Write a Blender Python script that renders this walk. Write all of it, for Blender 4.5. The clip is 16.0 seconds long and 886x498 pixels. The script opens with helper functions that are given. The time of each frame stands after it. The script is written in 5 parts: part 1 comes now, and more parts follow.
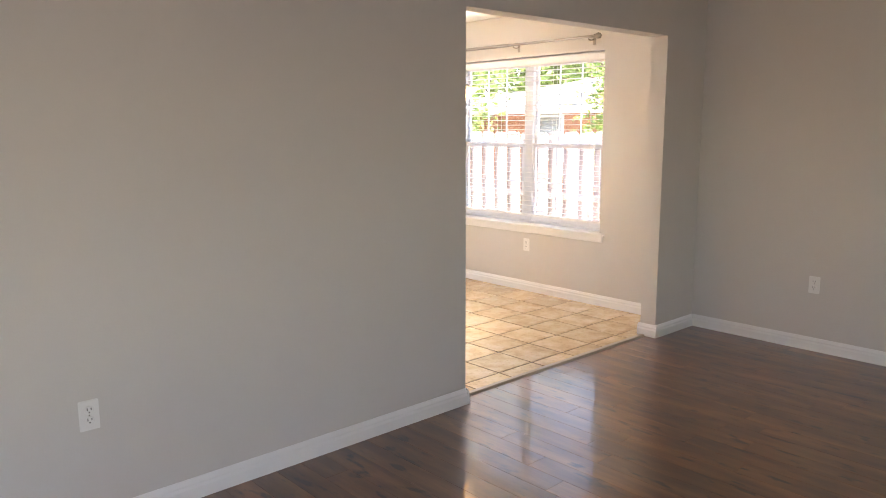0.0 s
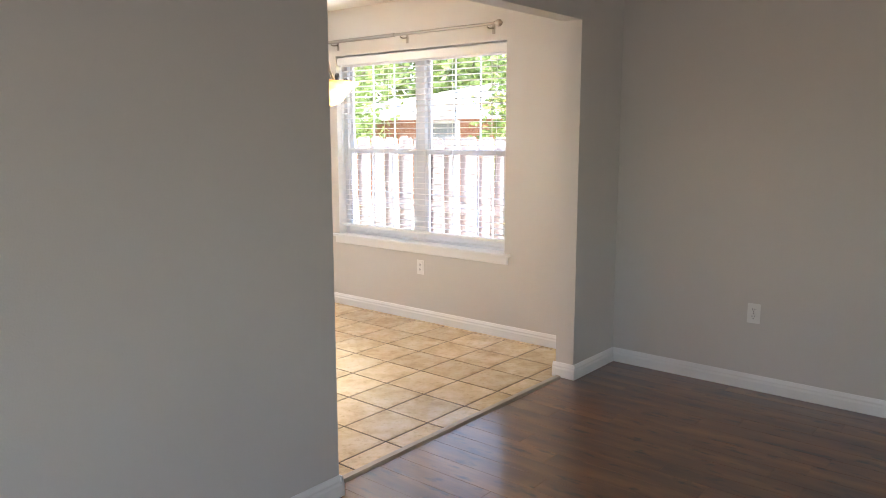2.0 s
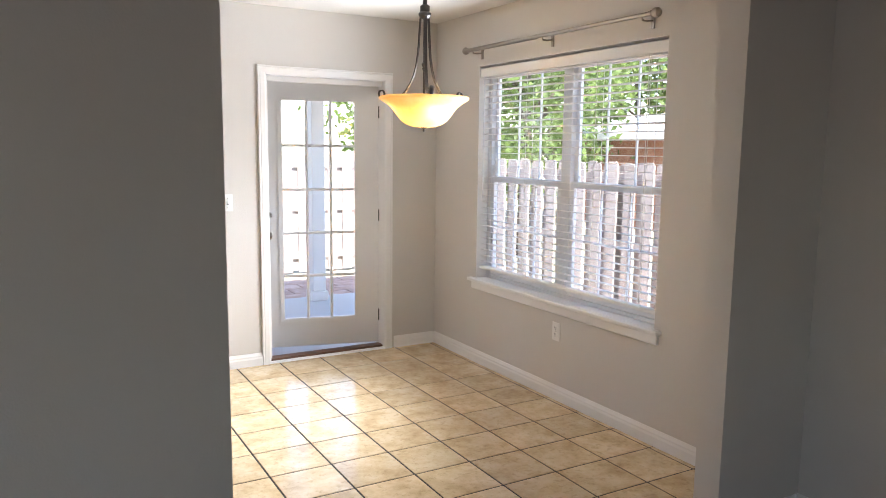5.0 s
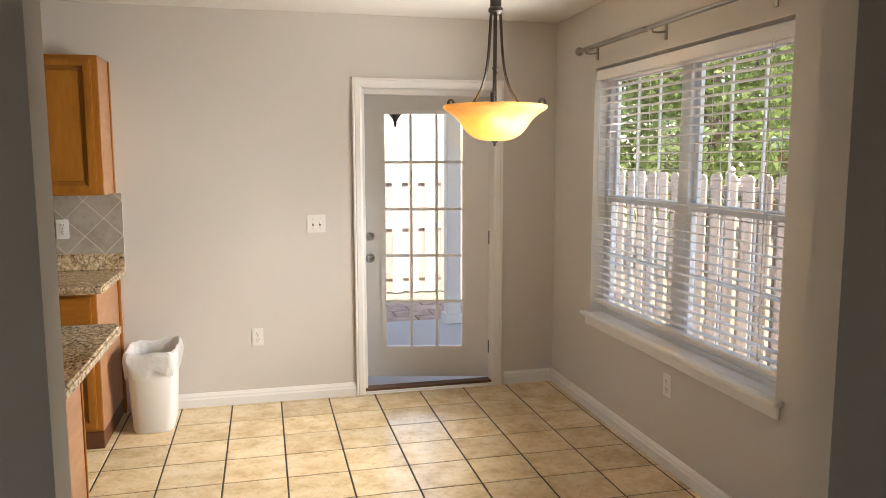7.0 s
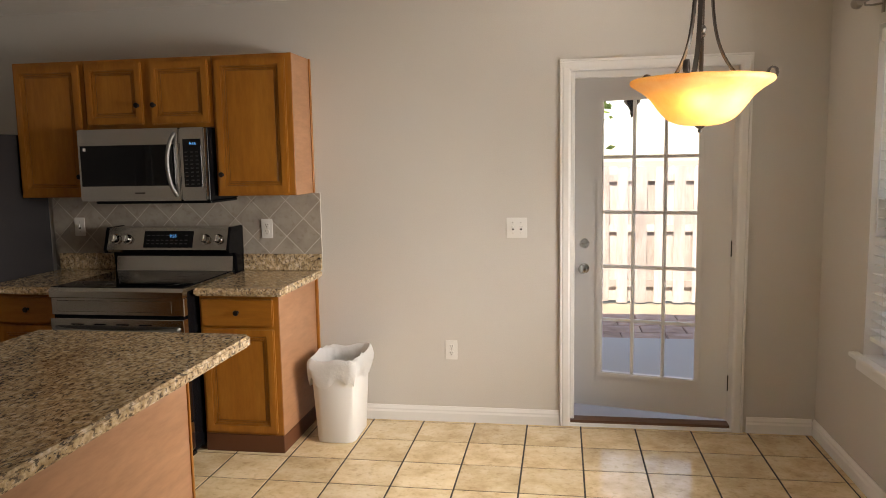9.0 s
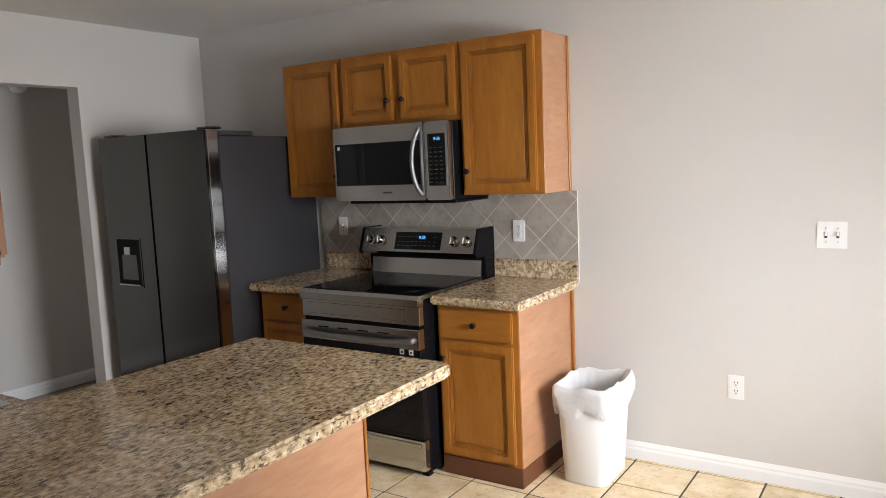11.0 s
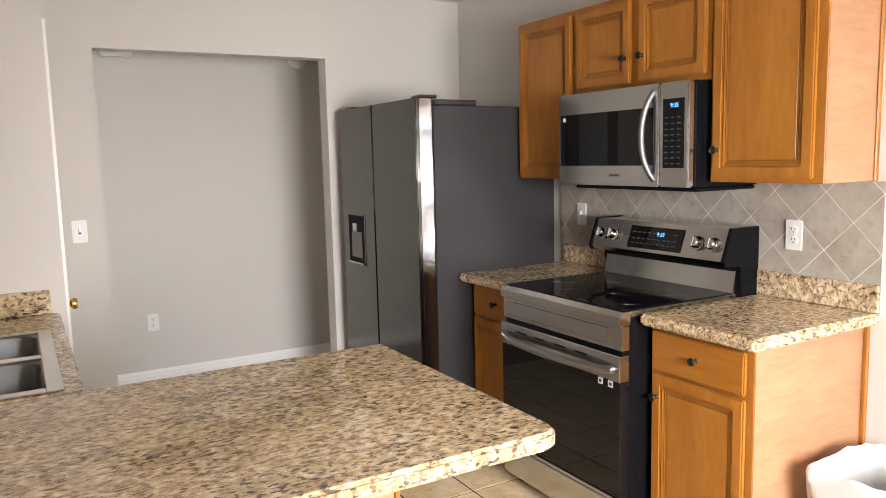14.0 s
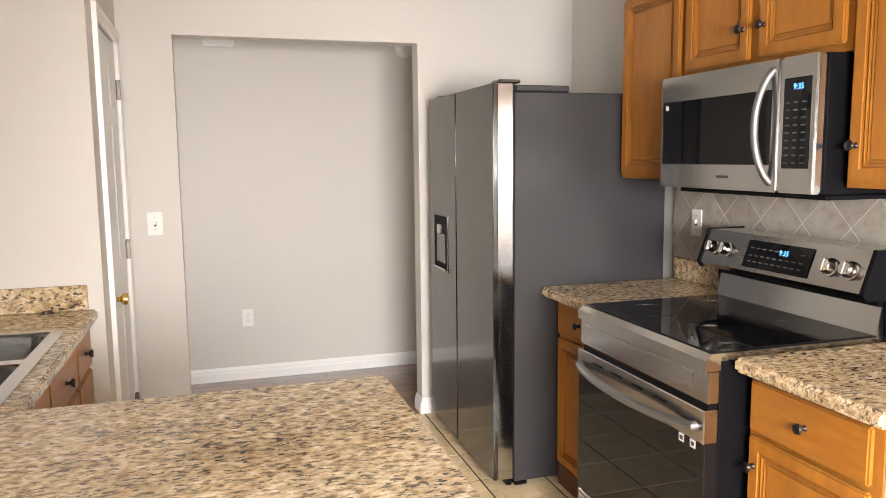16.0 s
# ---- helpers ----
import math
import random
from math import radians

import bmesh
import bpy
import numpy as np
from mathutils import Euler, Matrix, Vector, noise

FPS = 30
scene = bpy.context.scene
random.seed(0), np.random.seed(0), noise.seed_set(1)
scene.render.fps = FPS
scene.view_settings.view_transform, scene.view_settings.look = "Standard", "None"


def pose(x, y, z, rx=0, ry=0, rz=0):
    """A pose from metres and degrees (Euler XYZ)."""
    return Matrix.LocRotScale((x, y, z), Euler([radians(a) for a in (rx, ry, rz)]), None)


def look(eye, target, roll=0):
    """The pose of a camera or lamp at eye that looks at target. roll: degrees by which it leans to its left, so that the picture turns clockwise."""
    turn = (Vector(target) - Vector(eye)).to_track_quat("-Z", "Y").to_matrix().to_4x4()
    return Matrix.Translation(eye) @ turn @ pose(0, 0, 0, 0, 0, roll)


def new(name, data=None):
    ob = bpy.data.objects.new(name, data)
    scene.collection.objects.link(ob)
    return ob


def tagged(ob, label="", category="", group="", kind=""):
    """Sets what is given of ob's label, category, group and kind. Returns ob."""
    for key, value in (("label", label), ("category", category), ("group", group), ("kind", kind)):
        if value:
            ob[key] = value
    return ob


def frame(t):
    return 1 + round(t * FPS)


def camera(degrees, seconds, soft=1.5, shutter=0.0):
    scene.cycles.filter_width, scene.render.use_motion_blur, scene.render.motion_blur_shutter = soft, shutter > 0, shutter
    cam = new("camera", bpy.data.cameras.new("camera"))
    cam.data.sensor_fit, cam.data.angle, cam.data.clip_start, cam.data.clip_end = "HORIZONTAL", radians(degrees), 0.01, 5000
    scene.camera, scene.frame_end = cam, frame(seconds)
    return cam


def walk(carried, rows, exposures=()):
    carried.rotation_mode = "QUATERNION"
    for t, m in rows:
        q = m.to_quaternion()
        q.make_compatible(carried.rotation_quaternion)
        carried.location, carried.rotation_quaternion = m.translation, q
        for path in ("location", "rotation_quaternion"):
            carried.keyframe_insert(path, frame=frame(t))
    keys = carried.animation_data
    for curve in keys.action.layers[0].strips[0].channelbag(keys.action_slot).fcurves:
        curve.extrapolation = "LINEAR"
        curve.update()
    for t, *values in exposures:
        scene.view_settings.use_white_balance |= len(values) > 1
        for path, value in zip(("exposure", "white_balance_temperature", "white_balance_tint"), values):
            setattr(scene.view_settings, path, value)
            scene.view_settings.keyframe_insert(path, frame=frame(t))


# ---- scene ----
cam = camera(61.6, 16.0, 0.9)
PATH = [
    (0, (0.369, 0.155, 1.514), (1.697, 1.615, 1.187), -0.2),
    (0.5, (0.497, 0.389, 1.513), (1.98, 1.69, 1.183), -0.1),
    (1, (0.734, 0.506, 1.494), (2.243, 1.778, 1.17), 0.3),
    (1.5, (0.946, 0.605, 1.478), (2.466, 1.867, 1.164), 0.1),
    (2, (1.155, 0.792, 1.477), (2.672, 2.058, 1.17), -0.1),
    (2.5, (1.388, 0.904, 1.487), (2.872, 2.208, 1.176), -0.1),
    (3, (1.664, 0.923, 1.504), (3.037, 2.342, 1.187), 0.9),
    (3.5, (1.905, 0.952, 1.503), (3.181, 2.462, 1.198), 0.9),
    (4, (2.178, 1.037, 1.528), (3.372, 2.614, 1.232), 1.0),
    (4.2, (2.27, 1.042, 1.53), (3.42, 2.652, 1.242), 1.0),
    (6.3, (3.243, 1.268, 1.579), (3.916, 3.134, 1.326), 0.1),
    (6.5, (3.328, 1.289, 1.570), (3.934, 3.179, 1.321), 0.1),
    (7, (3.528, 1.347, 1.575), (3.994, 3.277, 1.335), -0.1),
    (7.5, (3.665, 1.497, 1.561), (4.027, 3.45, 1.331), -0.2),
    (8, (3.81, 1.688, 1.562), (3.991, 3.667, 1.336), -0.9),
    (8.5, (3.962, 1.814, 1.547), (3.876, 3.799, 1.318), -1.2),
    (9, (4.112, 1.942, 1.556), (3.796, 3.902, 1.318), -1.0),
    (9.5, (4.167, 2.066, 1.531), (3.673, 3.987, 1.28), -1.5),
    (10, (4.196, 2.261, 1.542), (3.53, 4.13, 1.291), -2.0),
    (10.2, (4.208, 2.34, 1.548), (3.447, 4.173, 1.301), -2.1),
    (12.3, (4.196, 3.075, 1.504), (2.703, 4.388, 1.294), -2.7),
    (12.5, (4.195, 3.154, 1.494), (2.647, 4.403, 1.284), -2.5),
    (13, (4.218, 3.375, 1.487), (2.556, 4.466, 1.263), -1.0),
    (13.5, (4.214, 3.513, 1.493), (2.51, 4.53, 1.245), -0.9),
    (14, (4.153, 3.596, 1.493), (2.43, 4.582, 1.248), -1.4),
    (14.5, (4.056, 3.698, 1.487), (2.307, 4.638, 1.247), -1.8),
    (15, (4.003, 3.823, 1.48), (2.206, 4.664, 1.231), -2.2),
    (15.5, (3.961, 4.02, 1.481), (2.098, 4.709, 1.245), -1.0),
    (16, (3.899, 4.16, 1.473), (2.002, 4.744, 1.229), -0.6),
]
# seconds, stops, kelvin, tint
EXPOSURES = [(0, 3.68, 6900, 17), (1.0, 3.60, 6600, 14), (2.2, 3.38, 6400, 13), (3.0, 3.26, 6400, 14), (4.2, 3.02, 5800, 13), (6.3, 2.1, 7400, 14), (7.0, 2.05, 7500, 14),
             (8.5, 1.78, 7900, 15), (9.0, 1.72, 7800, 16), (9.5, 1.76, 6600, 13), (10.2, 2.05, 6200, 12), (12.3, 2.82, 6800, 16), (14.0, 3.17, 6900, 16), (16, 3.55, 7100, 16)]
walk(cam, [(t, look(eye, target, roll)) for t, eye, target, roll in PATH], EXPOSURES)

# ---- exposure over the walk is in walk(); world and sun ----
world = bpy.data.worlds.new("sky_world")
scene.world = world
world.use_nodes = True
wn = world.node_tree
sky = wn.nodes.new("ShaderNodeTexSky")
sky.sky_type, sky.sun_disc = "NISHITA", False
sky.sun_elevation, sky.sun_rotation = radians(52), radians(191)
wn.nodes["Background"].inputs["Strength"].default_value = 0.15
wn.links.new(sky.outputs[0], wn.nodes["Background"].inputs["Color"])

sun = new("sun", bpy.data.lights.new("sun", "SUN"))
sun.data.energy, sun.data.angle, sun.data.color = 3.2, radians(0.5), (1.0, 0.95, 0.87)
sun.matrix_world = look((0, 0, 10), (0.15, 0.75, 10 - 1.0))


def area_lamp(name, eye, target, sx, sy, watts, colour):
    la = bpy.data.lights.new(name, "AREA")
    la.shape, la.size, la.size_y, la.energy, la.color = "RECTANGLE", sx, sy, watts, colour
    ob = new(name, la)
    ob.matrix_world = look(eye, target)
    return ob


DAY = (0.93, 0.97, 1.0)
# added lamps standing in for sky light, just inside the east window
for part_of, aim, x, height, tall, watts in (("low", (3.5, 5.08, 0.75), 5.22, 1.30, 0.9, 8.6), ("high", (3.6, 5.2, 2.75), 5.20, 1.55, 0.6, 4.2)):
    wl = area_lamp("window_light_" + part_of, (x, 4.715, height), aim, 1.50, tall, watts, DAY)
    wl.data.spread = radians(94)
# added fill at assumed, unseen living room windows behind the walk
area_lamp("fill_light_living", (-2.9, 0.3, 1.45), (0, 0.6, 0.6), 1.4, 1.3, 0.3, DAY)
area_lamp("fill_light_living_south", (0.1, -3.4, 1.45), (0.1, 0, 0.5), 1.4, 1.3, 3.6, DAY)
# added fill to brighten the hall wall, no window there
area_lamp("fill_light_hall", (-0.72, 2.90, 1.25), (-1.0, 5.4, 0.9), 0.8, 1.6, 0.75, DAY)

# ---- materials ----


def mat(name, base=(0.8, 0.8, 0.8), rough=0.5, metal=0.0):
    m = bpy.data.materials.new(name)
    m.use_nodes = True
    b = m.node_tree.nodes["Principled BSDF"]
    b.inputs["Base Color"].default_value = (*base, 1)
    b.inputs["Roughness"].default_value, b.inputs["Metallic"].default_value = rough, metal
    return m


def nd(m, kind, **kw):
    n = m.node_tree.nodes.new(kind)
    for k, v in kw.items():
        n.inputs[k.replace("_", " ")].default_value = v
    return n


def ln(m, a, b):
    m.node_tree.links.new(a, b)


def bsdf(m):
    return m.node_tree.nodes["Principled BSDF"]


def coords(m, scale=(1, 1, 1), which="Object"):
    t, mp = nd(m, "ShaderNodeTexCoord"), nd(m, "ShaderNodeMapping")
    mp.inputs["Scale"].default_value = scale
    ln(m, t.outputs[which], mp.inputs["Vector"])
    return mp.outputs[0]


def noise_tex(m, scale, detail=4, vec=None, rough=0.55):
    n = nd(m, "ShaderNodeTexNoise", Scale=scale, Detail=detail, Roughness=rough)
    if vec is not None:
        ln(m, vec, n.inputs["Vector"])
    return n.outputs["Fac"]


def ramp(m, fac, stops):
    r = nd(m, "ShaderNodeValToRGB")
    el = r.color_ramp.elements
    while len(el) < len(stops):
        el.new(0.5)
    for e, (p, c) in zip(el, stops):
        e.position, e.color = p, (*c, 1) if len(c) == 3 else c
    ln(m, fac, r.inputs[0])
    return r.outputs[0]


def mixc(m, fac, a, b, blend="MIX"):
    n = m.node_tree.nodes.new("ShaderNodeMix")
    n.data_type, n.blend_type = "RGBA", blend
    for sock, v in ((n.inputs[0], fac), (n.inputs[6], a), (n.inputs[7], b)):
        if hasattr(v, "links"):
            ln(m, v, sock)
        elif isinstance(v, (int, float)):
            sock.default_value = v
        else:
            sock.default_value = (*v, 1)
    return n.outputs[2]


def bump(m, height, strength=0.2, dist=0.01):
    b = nd(m, "ShaderNodeBump", Strength=strength, Distance=dist)
    ln(m, height, b.inputs["Height"])
    ln(m, b.outputs[0], bsdf(m).inputs["Normal"])


def tint_random(m, col, lo=0.85, hi=1.1):
    """Vary a colour from object to object."""
    o, mr = nd(m, "ShaderNodeObjectInfo"), nd(m, "ShaderNodeMapRange")
    mr.inputs["To Min"].default_value, mr.inputs["To Max"].default_value = lo, hi
    ln(m, o.outputs["Random"], mr.inputs["Value"])
    h = nd(m, "ShaderNodeHueSaturation")
    ln(m, mr.outputs[0], h.inputs["Value"])
    ln(m, col, h.inputs["Color"])
    return h.outputs[0]


def paint(name, base, rough=0.55, grain=180, strength=0.12, var=0.05):
    m = mat(name, base, rough)
    v = coords(m)
    big = noise_tex(m, 1.3, 3, v)
    dark = tuple(c * (1 - var) for c in base)
    ln(m, mixc(m, big, dark, base), bsdf(m).inputs["Base Color"])
    bump(m, noise_tex(m, grain, 3, v), strength, 0.003)
    return m


M_WALL = paint("wall_paint", (0.61, 0.58, 0.54), 0.6, 150, 0.25)
M_CEIL = paint("ceiling_texture", (0.80, 0.78, 0.74), 0.8, 110, 1.0, 0.10)
M_TRIM = paint("white_trim", (0.80, 0.79, 0.77), 0.38, 60, 0.05, 0.03)
M_DOOR = paint("door_white", (0.76, 0.75, 0.74), 0.4, 70, 0.06, 0.04)
M_PLASTIC = paint("white_plastic", (0.78, 0.77, 0.74), 0.35, 40, 0.02, 0.03)
M_SLOT = mat("slot_dark", (0.03, 0.03, 0.03), 0.6)
M_BLIND = paint("blind_slat", (0.83, 0.82, 0.80), 0.42, 40, 0.05, 0.03)
M_CORD = mat("cord", (0.75, 0.74, 0.70), 0.7)
M_VINYL = paint("window_vinyl", (0.80, 0.81, 0.82), 0.4, 40, 0.03, 0.03)
M_BLACK = mat("black_plastic", (0.005, 0.005, 0.006), 0.25)
M_BLACKGLASS = mat("black_glass", (0.006, 0.006, 0.007), 0.025)
bsdf(M_BLACKGLASS).inputs["Specular IOR Level"].default_value = 0.3
bsdf(M_BLACK).inputs["Specular IOR Level"].default_value = 0.1
M_CHROME = mat("satin_nickel", (0.62, 0.60, 0.57), 0.22, 1.0)
M_ROD = mat("dark_nickel", (0.36, 0.33, 0.29), 0.28, 1.0)
M_BRASS = mat("polished_brass", (0.80, 0.55, 0.18), 0.18, 1.0)
M_BRONZE = paint("oil_bronze", (0.030, 0.022, 0.018), 0.38, 60, 0.1, 0.3)
M_KNOB = mat("dark_knob", (0.020, 0.015, 0.013), 0.3, 0.6)
M_BIN = paint("bin_plastic", (0.78, 0.78, 0.77), 0.4, 80, 0.06, 0.03)
M_FARGLASS = mat("far_window_glass", (0.20, 0.22, 0.25), 0.08)
M_HINGE = mat("aged_hinge_steel", (0.20, 0.19, 0.17), 0.35, 1.0)
M_RECESS = mat("dispenser_black", (0.008, 0.008, 0.009), 0.7)
bsdf(M_RECESS).inputs["Specular IOR Level"].default_value = 0.12
M_LABEL = mat("label_white", (0.75, 0.75, 0.75), 0.5)


def brushed(name, base, rough, axis):
    m = mat(name, base, rough, 1.0)
    sc = [900, 900, 900]
    sc[axis] = 6
    n = noise_tex(m, 1.0, 3, coords(m, sc))
    mr = nd(m, "ShaderNodeMapRange")
    mr.inputs["To Min"].default_value, mr.inputs["To Max"].default_value = rough * 0.75, rough * 1.3
    ln(m, n, mr.inputs["Value"])
    ln(m, mr.outputs[0], bsdf(m).inputs["Roughness"])
    bump(m, n, 0.04, 0.0005)
    bsdf(m).inputs["Anisotropic"].default_value = 0.5
    return m


M_STEEL = brushed("brushed_steel", (0.55, 0.54, 0.52), 0.17, 0)
M_HANDLE = brushed("satin_handle", (0.22, 0.216, 0.21), 0.5, 2)
# darker than the rim's steel: the shade inside the bowls is in the colour
M_SINK = brushed("shaded_sink_steel", (0.24, 0.24, 0.235), 0.26, 0)
M_STRIP = paint("transition_strip", (0.46, 0.38, 0.29), 0.45, 80, 0.1, 0.15)
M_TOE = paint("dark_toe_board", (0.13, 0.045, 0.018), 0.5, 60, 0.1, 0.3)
M_STEELDARK = brushed("dark_steel", (0.15, 0.145, 0.14), 0.22, 2)
M_FRIDGE = brushed("fridge_front_steel", (0.135, 0.133, 0.125), 0.15, 2)
M_FRIDGEEDGE = mat("fridge_door_edge", (0.52, 0.52, 0.53), 0.14, 1.0)
M_FRIDGESIDE = paint("fridge_side_grey", (0.020, 0.018, 0.020), 0.5, 300, 0.15, 0.1)


def glass(name, colour=(1, 1, 1), rough=0.0):
    m = bpy.data.materials.new(name)
    m.use_nodes = True
    nt = m.node_tree
    nt.nodes.remove(nt.nodes["Principled BSDF"])
    tr, gl, mx, lw, pw = (nt.nodes.new("ShaderNode" + k) for k in ("BsdfTransparent", "BsdfGlossy", "MixShader", "LayerWeight", "Math"))
    lw.inputs[0].default_value = 0.5
    pw.operation, pw.inputs[1].default_value = "POWER", 4.0
    nt.links.new(lw.outputs["Facing"], pw.inputs[0])
    ad = nt.nodes.new("ShaderNodeMath")
    ad.operation, ad.inputs[1].default_value, ad.inputs[2].default_value = "MULTIPLY_ADD", 0.5, 0.03
    nt.links.new(pw.outputs[0], ad.inputs[0])
    tr.inputs[0].default_value = (*colour, 1)
    gl.inputs["Roughness"].default_value = rough
    nt.links.new(ad.outputs[0], mx.inputs[0])
    nt.links.new(tr.outputs[0], mx.inputs[1])
    nt.links.new(gl.outputs[0], mx.inputs[2])
    nt.links.new(mx.outputs[0], nt.nodes["Material Output"].inputs["Surface"])
    return m


M_GLASS = glass("pane_glass", (0.97, 0.985, 0.98))


def wood_material(name, c1, c2, c3, stretch, rough, scale=1.0, random_piece=False, seed=0.0, bumps=0.1):
    """Grain drawn out along one axis: fine streaks over broad figure."""
    m = mat(name, c2, rough)
    v = coords(m, stretch)
    if random_piece:
        o, va = nd(m, "ShaderNodeObjectInfo"), m.node_tree.nodes.new("ShaderNodeVectorMath")
        mul = m.node_tree.nodes.new("ShaderNodeMath")
        mul.operation = "MULTIPLY"
        mul.inputs[1].default_value = 37.0
        ln(m, o.outputs["Random"], mul.inputs[0])
        ln(m, v, va.inputs[0])
        ln(m, mul.outputs[0], va.inputs[1])
        v = va.outputs[0]
    broad = noise_tex(m, 1.6 * scale, 5, v, 0.6)
    fine = noise_tex(m, 9 * scale, 6, v, 0.7)
    col = ramp(m, broad, [(0.30, c1), (0.5, c2), (0.72, c3)])
    col = mixc(m, 0.36, col, ramp(m, fine, [(0.3, (0.45, 0.42, 0.40)), (0.62, (1, 1, 1))]), "MULTIPLY")
    if random_piece:
        kn = noise_tex(m, 3.2, 3, coords(m, (3.4, 1.0, 1)), 0.5)
        col = mixc(m, ramp(m, kn, [(0.66, (0, 0, 0)), (0.82, (0.25, 0.25, 0.25))]), col, tuple(v * 0.6 for v in c1))
        col = tint_random(m, mixc(m, 0.3, col, ramp(m, noise_tex(m, 2.6, 4, coords(m, (2.2, 1.0, 1))), [(0.36, (0.66, 0.63, 0.6)), (0.55, (1.08, 1.06, 1.04))]), "MULTIPLY"), 0.80, 1.18)
    ln(m, col, bsdf(m).inputs["Base Color"])
    bump(m, fine, bumps, 0.002)
    return m


def plank_material():
    """Hand-scraped dark hickory: long figure, fine pores, a few knots, satin lacquer."""
    m = mat("dark_wood_plank", (0.10, 0.045, 0.018), 0.32)
    o, mul, va = nd(m, "ShaderNodeObjectInfo"), m.node_tree.nodes.new("ShaderNodeMath"), m.node_tree.nodes.new("ShaderNodeVectorMath")
    mul.operation, mul.inputs[1].default_value = "MULTIPLY", 37.0
    ln(m, o.outputs["Random"], mul.inputs[0])
    ln(m, coords(m), va.inputs[0])
    ln(m, mul.outputs[0], va.inputs[1])

    def along(sx, sy):
        mp = nd(m, "ShaderNodeMapping")
        mp.inputs["Scale"].default_value = (sx, sy, 1)
        ln(m, va.outputs[0], mp.inputs["Vector"])
        return mp.outputs[0]
    broad = noise_tex(m, 2.0, 4, along(5.0, 0.8), 0.55)
    pores = noise_tex(m, 30.0, 4, along(5.0, 0.35), 0.6)
    knots = noise_tex(m, 9.0, 3, along(2.2, 0.7), 0.55)
    col = ramp(m, broad, [(0.32, (0.072, 0.022, 0.005)), (0.5, (0.130, 0.045, 0.010)), (0.70, (0.205, 0.080, 0.020))])
    col = mixc(m, 0.35, col, ramp(m, pores, [(0.34, (0.55, 0.52, 0.50)), (0.58, (1, 1, 1))]), "MULTIPLY")
    col = mixc(m, ramp(m, knots, [(0.585, (0, 0, 0)), (0.68, (0.85, 0.85, 0.85))]), col, (0.022, 0.010, 0.006))
    ln(m, tint_random(m, col, 0.88, 1.12), bsdf(m).inputs["Base Color"])
    bump(m, broad, 0.03, 0.004)
    b = bsdf(m)
    b.inputs["Coat Weight"].default_value, b.inputs["Coat Roughness"].default_value = 1.0, 0.11
    return m


M_PLANK = plank_material()
M_MAPLE = wood_material("honey_maple", (0.305, 0.112, 0.017), (0.365, 0.142, 0.022), (0.41, 0.170, 0.030), (6, 6, 1.0), 0.36, 1.0, False, 0, 0.04)
M_MAPLE_H = wood_material("honey_maple_rail", (0.305, 0.112, 0.017), (0.365, 0.142, 0.022), (0.41, 0.170, 0.030), (1.0, 6, 6), 0.36, 1.0, False, 0, 0.04)
for m_wood in (M_MAPLE, M_MAPLE_H):
    bsdf(m_wood).inputs["Specular IOR Level"].default_value = 0.32
M_PANEL = wood_material("maple_veneer_panel", (0.36, 0.180, 0.092), (0.41, 0.21, 0.112), (0.46, 0.245, 0.135), (1.2, 1.0, 5), 0.42, 1.0, False, 0, 0.03)
M_GROOVE = mat("glaze_line", (0.17, 0.062, 0.015), 0.5)
M_THRESH = wood_material("brown_threshold", (0.10, 0.045, 0.022), (0.15, 0.07, 0.035), (0.2, 0.1, 0.05), (1, 8, 8), 0.45)


def granite_material():
    m = mat("granite", (0.6, 0.48, 0.3), 0.11)
    v = coords(m, (1.2, 0.85, 1.0))
    cl = noise_tex(m, 46, 4, v, 0.6)
    col = ramp(m, cl, [(0.30, (0.22, 0.145, 0.080)), (0.43, (0.46, 0.335, 0.195)), (0.56, (0.62, 0.485, 0.315)), (0.70, (0.77, 0.67, 0.53))])
    patch = noise_tex(m, 7, 4, v, 0.6)
    col = mixc(m, 0.75, col, ramp(m, patch, [(0.33, (0.66, 0.60, 0.53)), (0.50, (1.0, 0.99, 0.97)), (0.7, (1.08, 1.04, 0.98))]), "MULTIPLY")
    sq = noise_tex(m, 60, 4, coords(m, (1.35, 0.55, 1.0)), 0.6)
    col = mixc(m, ramp(m, sq, [(0.54, (0, 0, 0)), (0.63, (0.75, 0.75, 0.75))]), col, (0.23, 0.165, 0.115))
    sp = noise_tex(m, 80, 3, coords(m, (1.3, 0.55, 1.0)), 0.55)
    gate = ramp(m, patch, [(0.35, (1, 1, 1)), (0.62, (0.5, 0.5, 0.5))])
    fl = mixc(m, 1.0, ramp(m, sp, [(0.555, (0, 0, 0)), (0.595, (1, 1, 1))]), gate, "MULTIPLY")
    col = mixc(m, fl, col, (0.042, 0.034, 0.030))
    ln(m, col, bsdf(m).inputs["Base Color"])
    return m


M_GRANITE = granite_material()


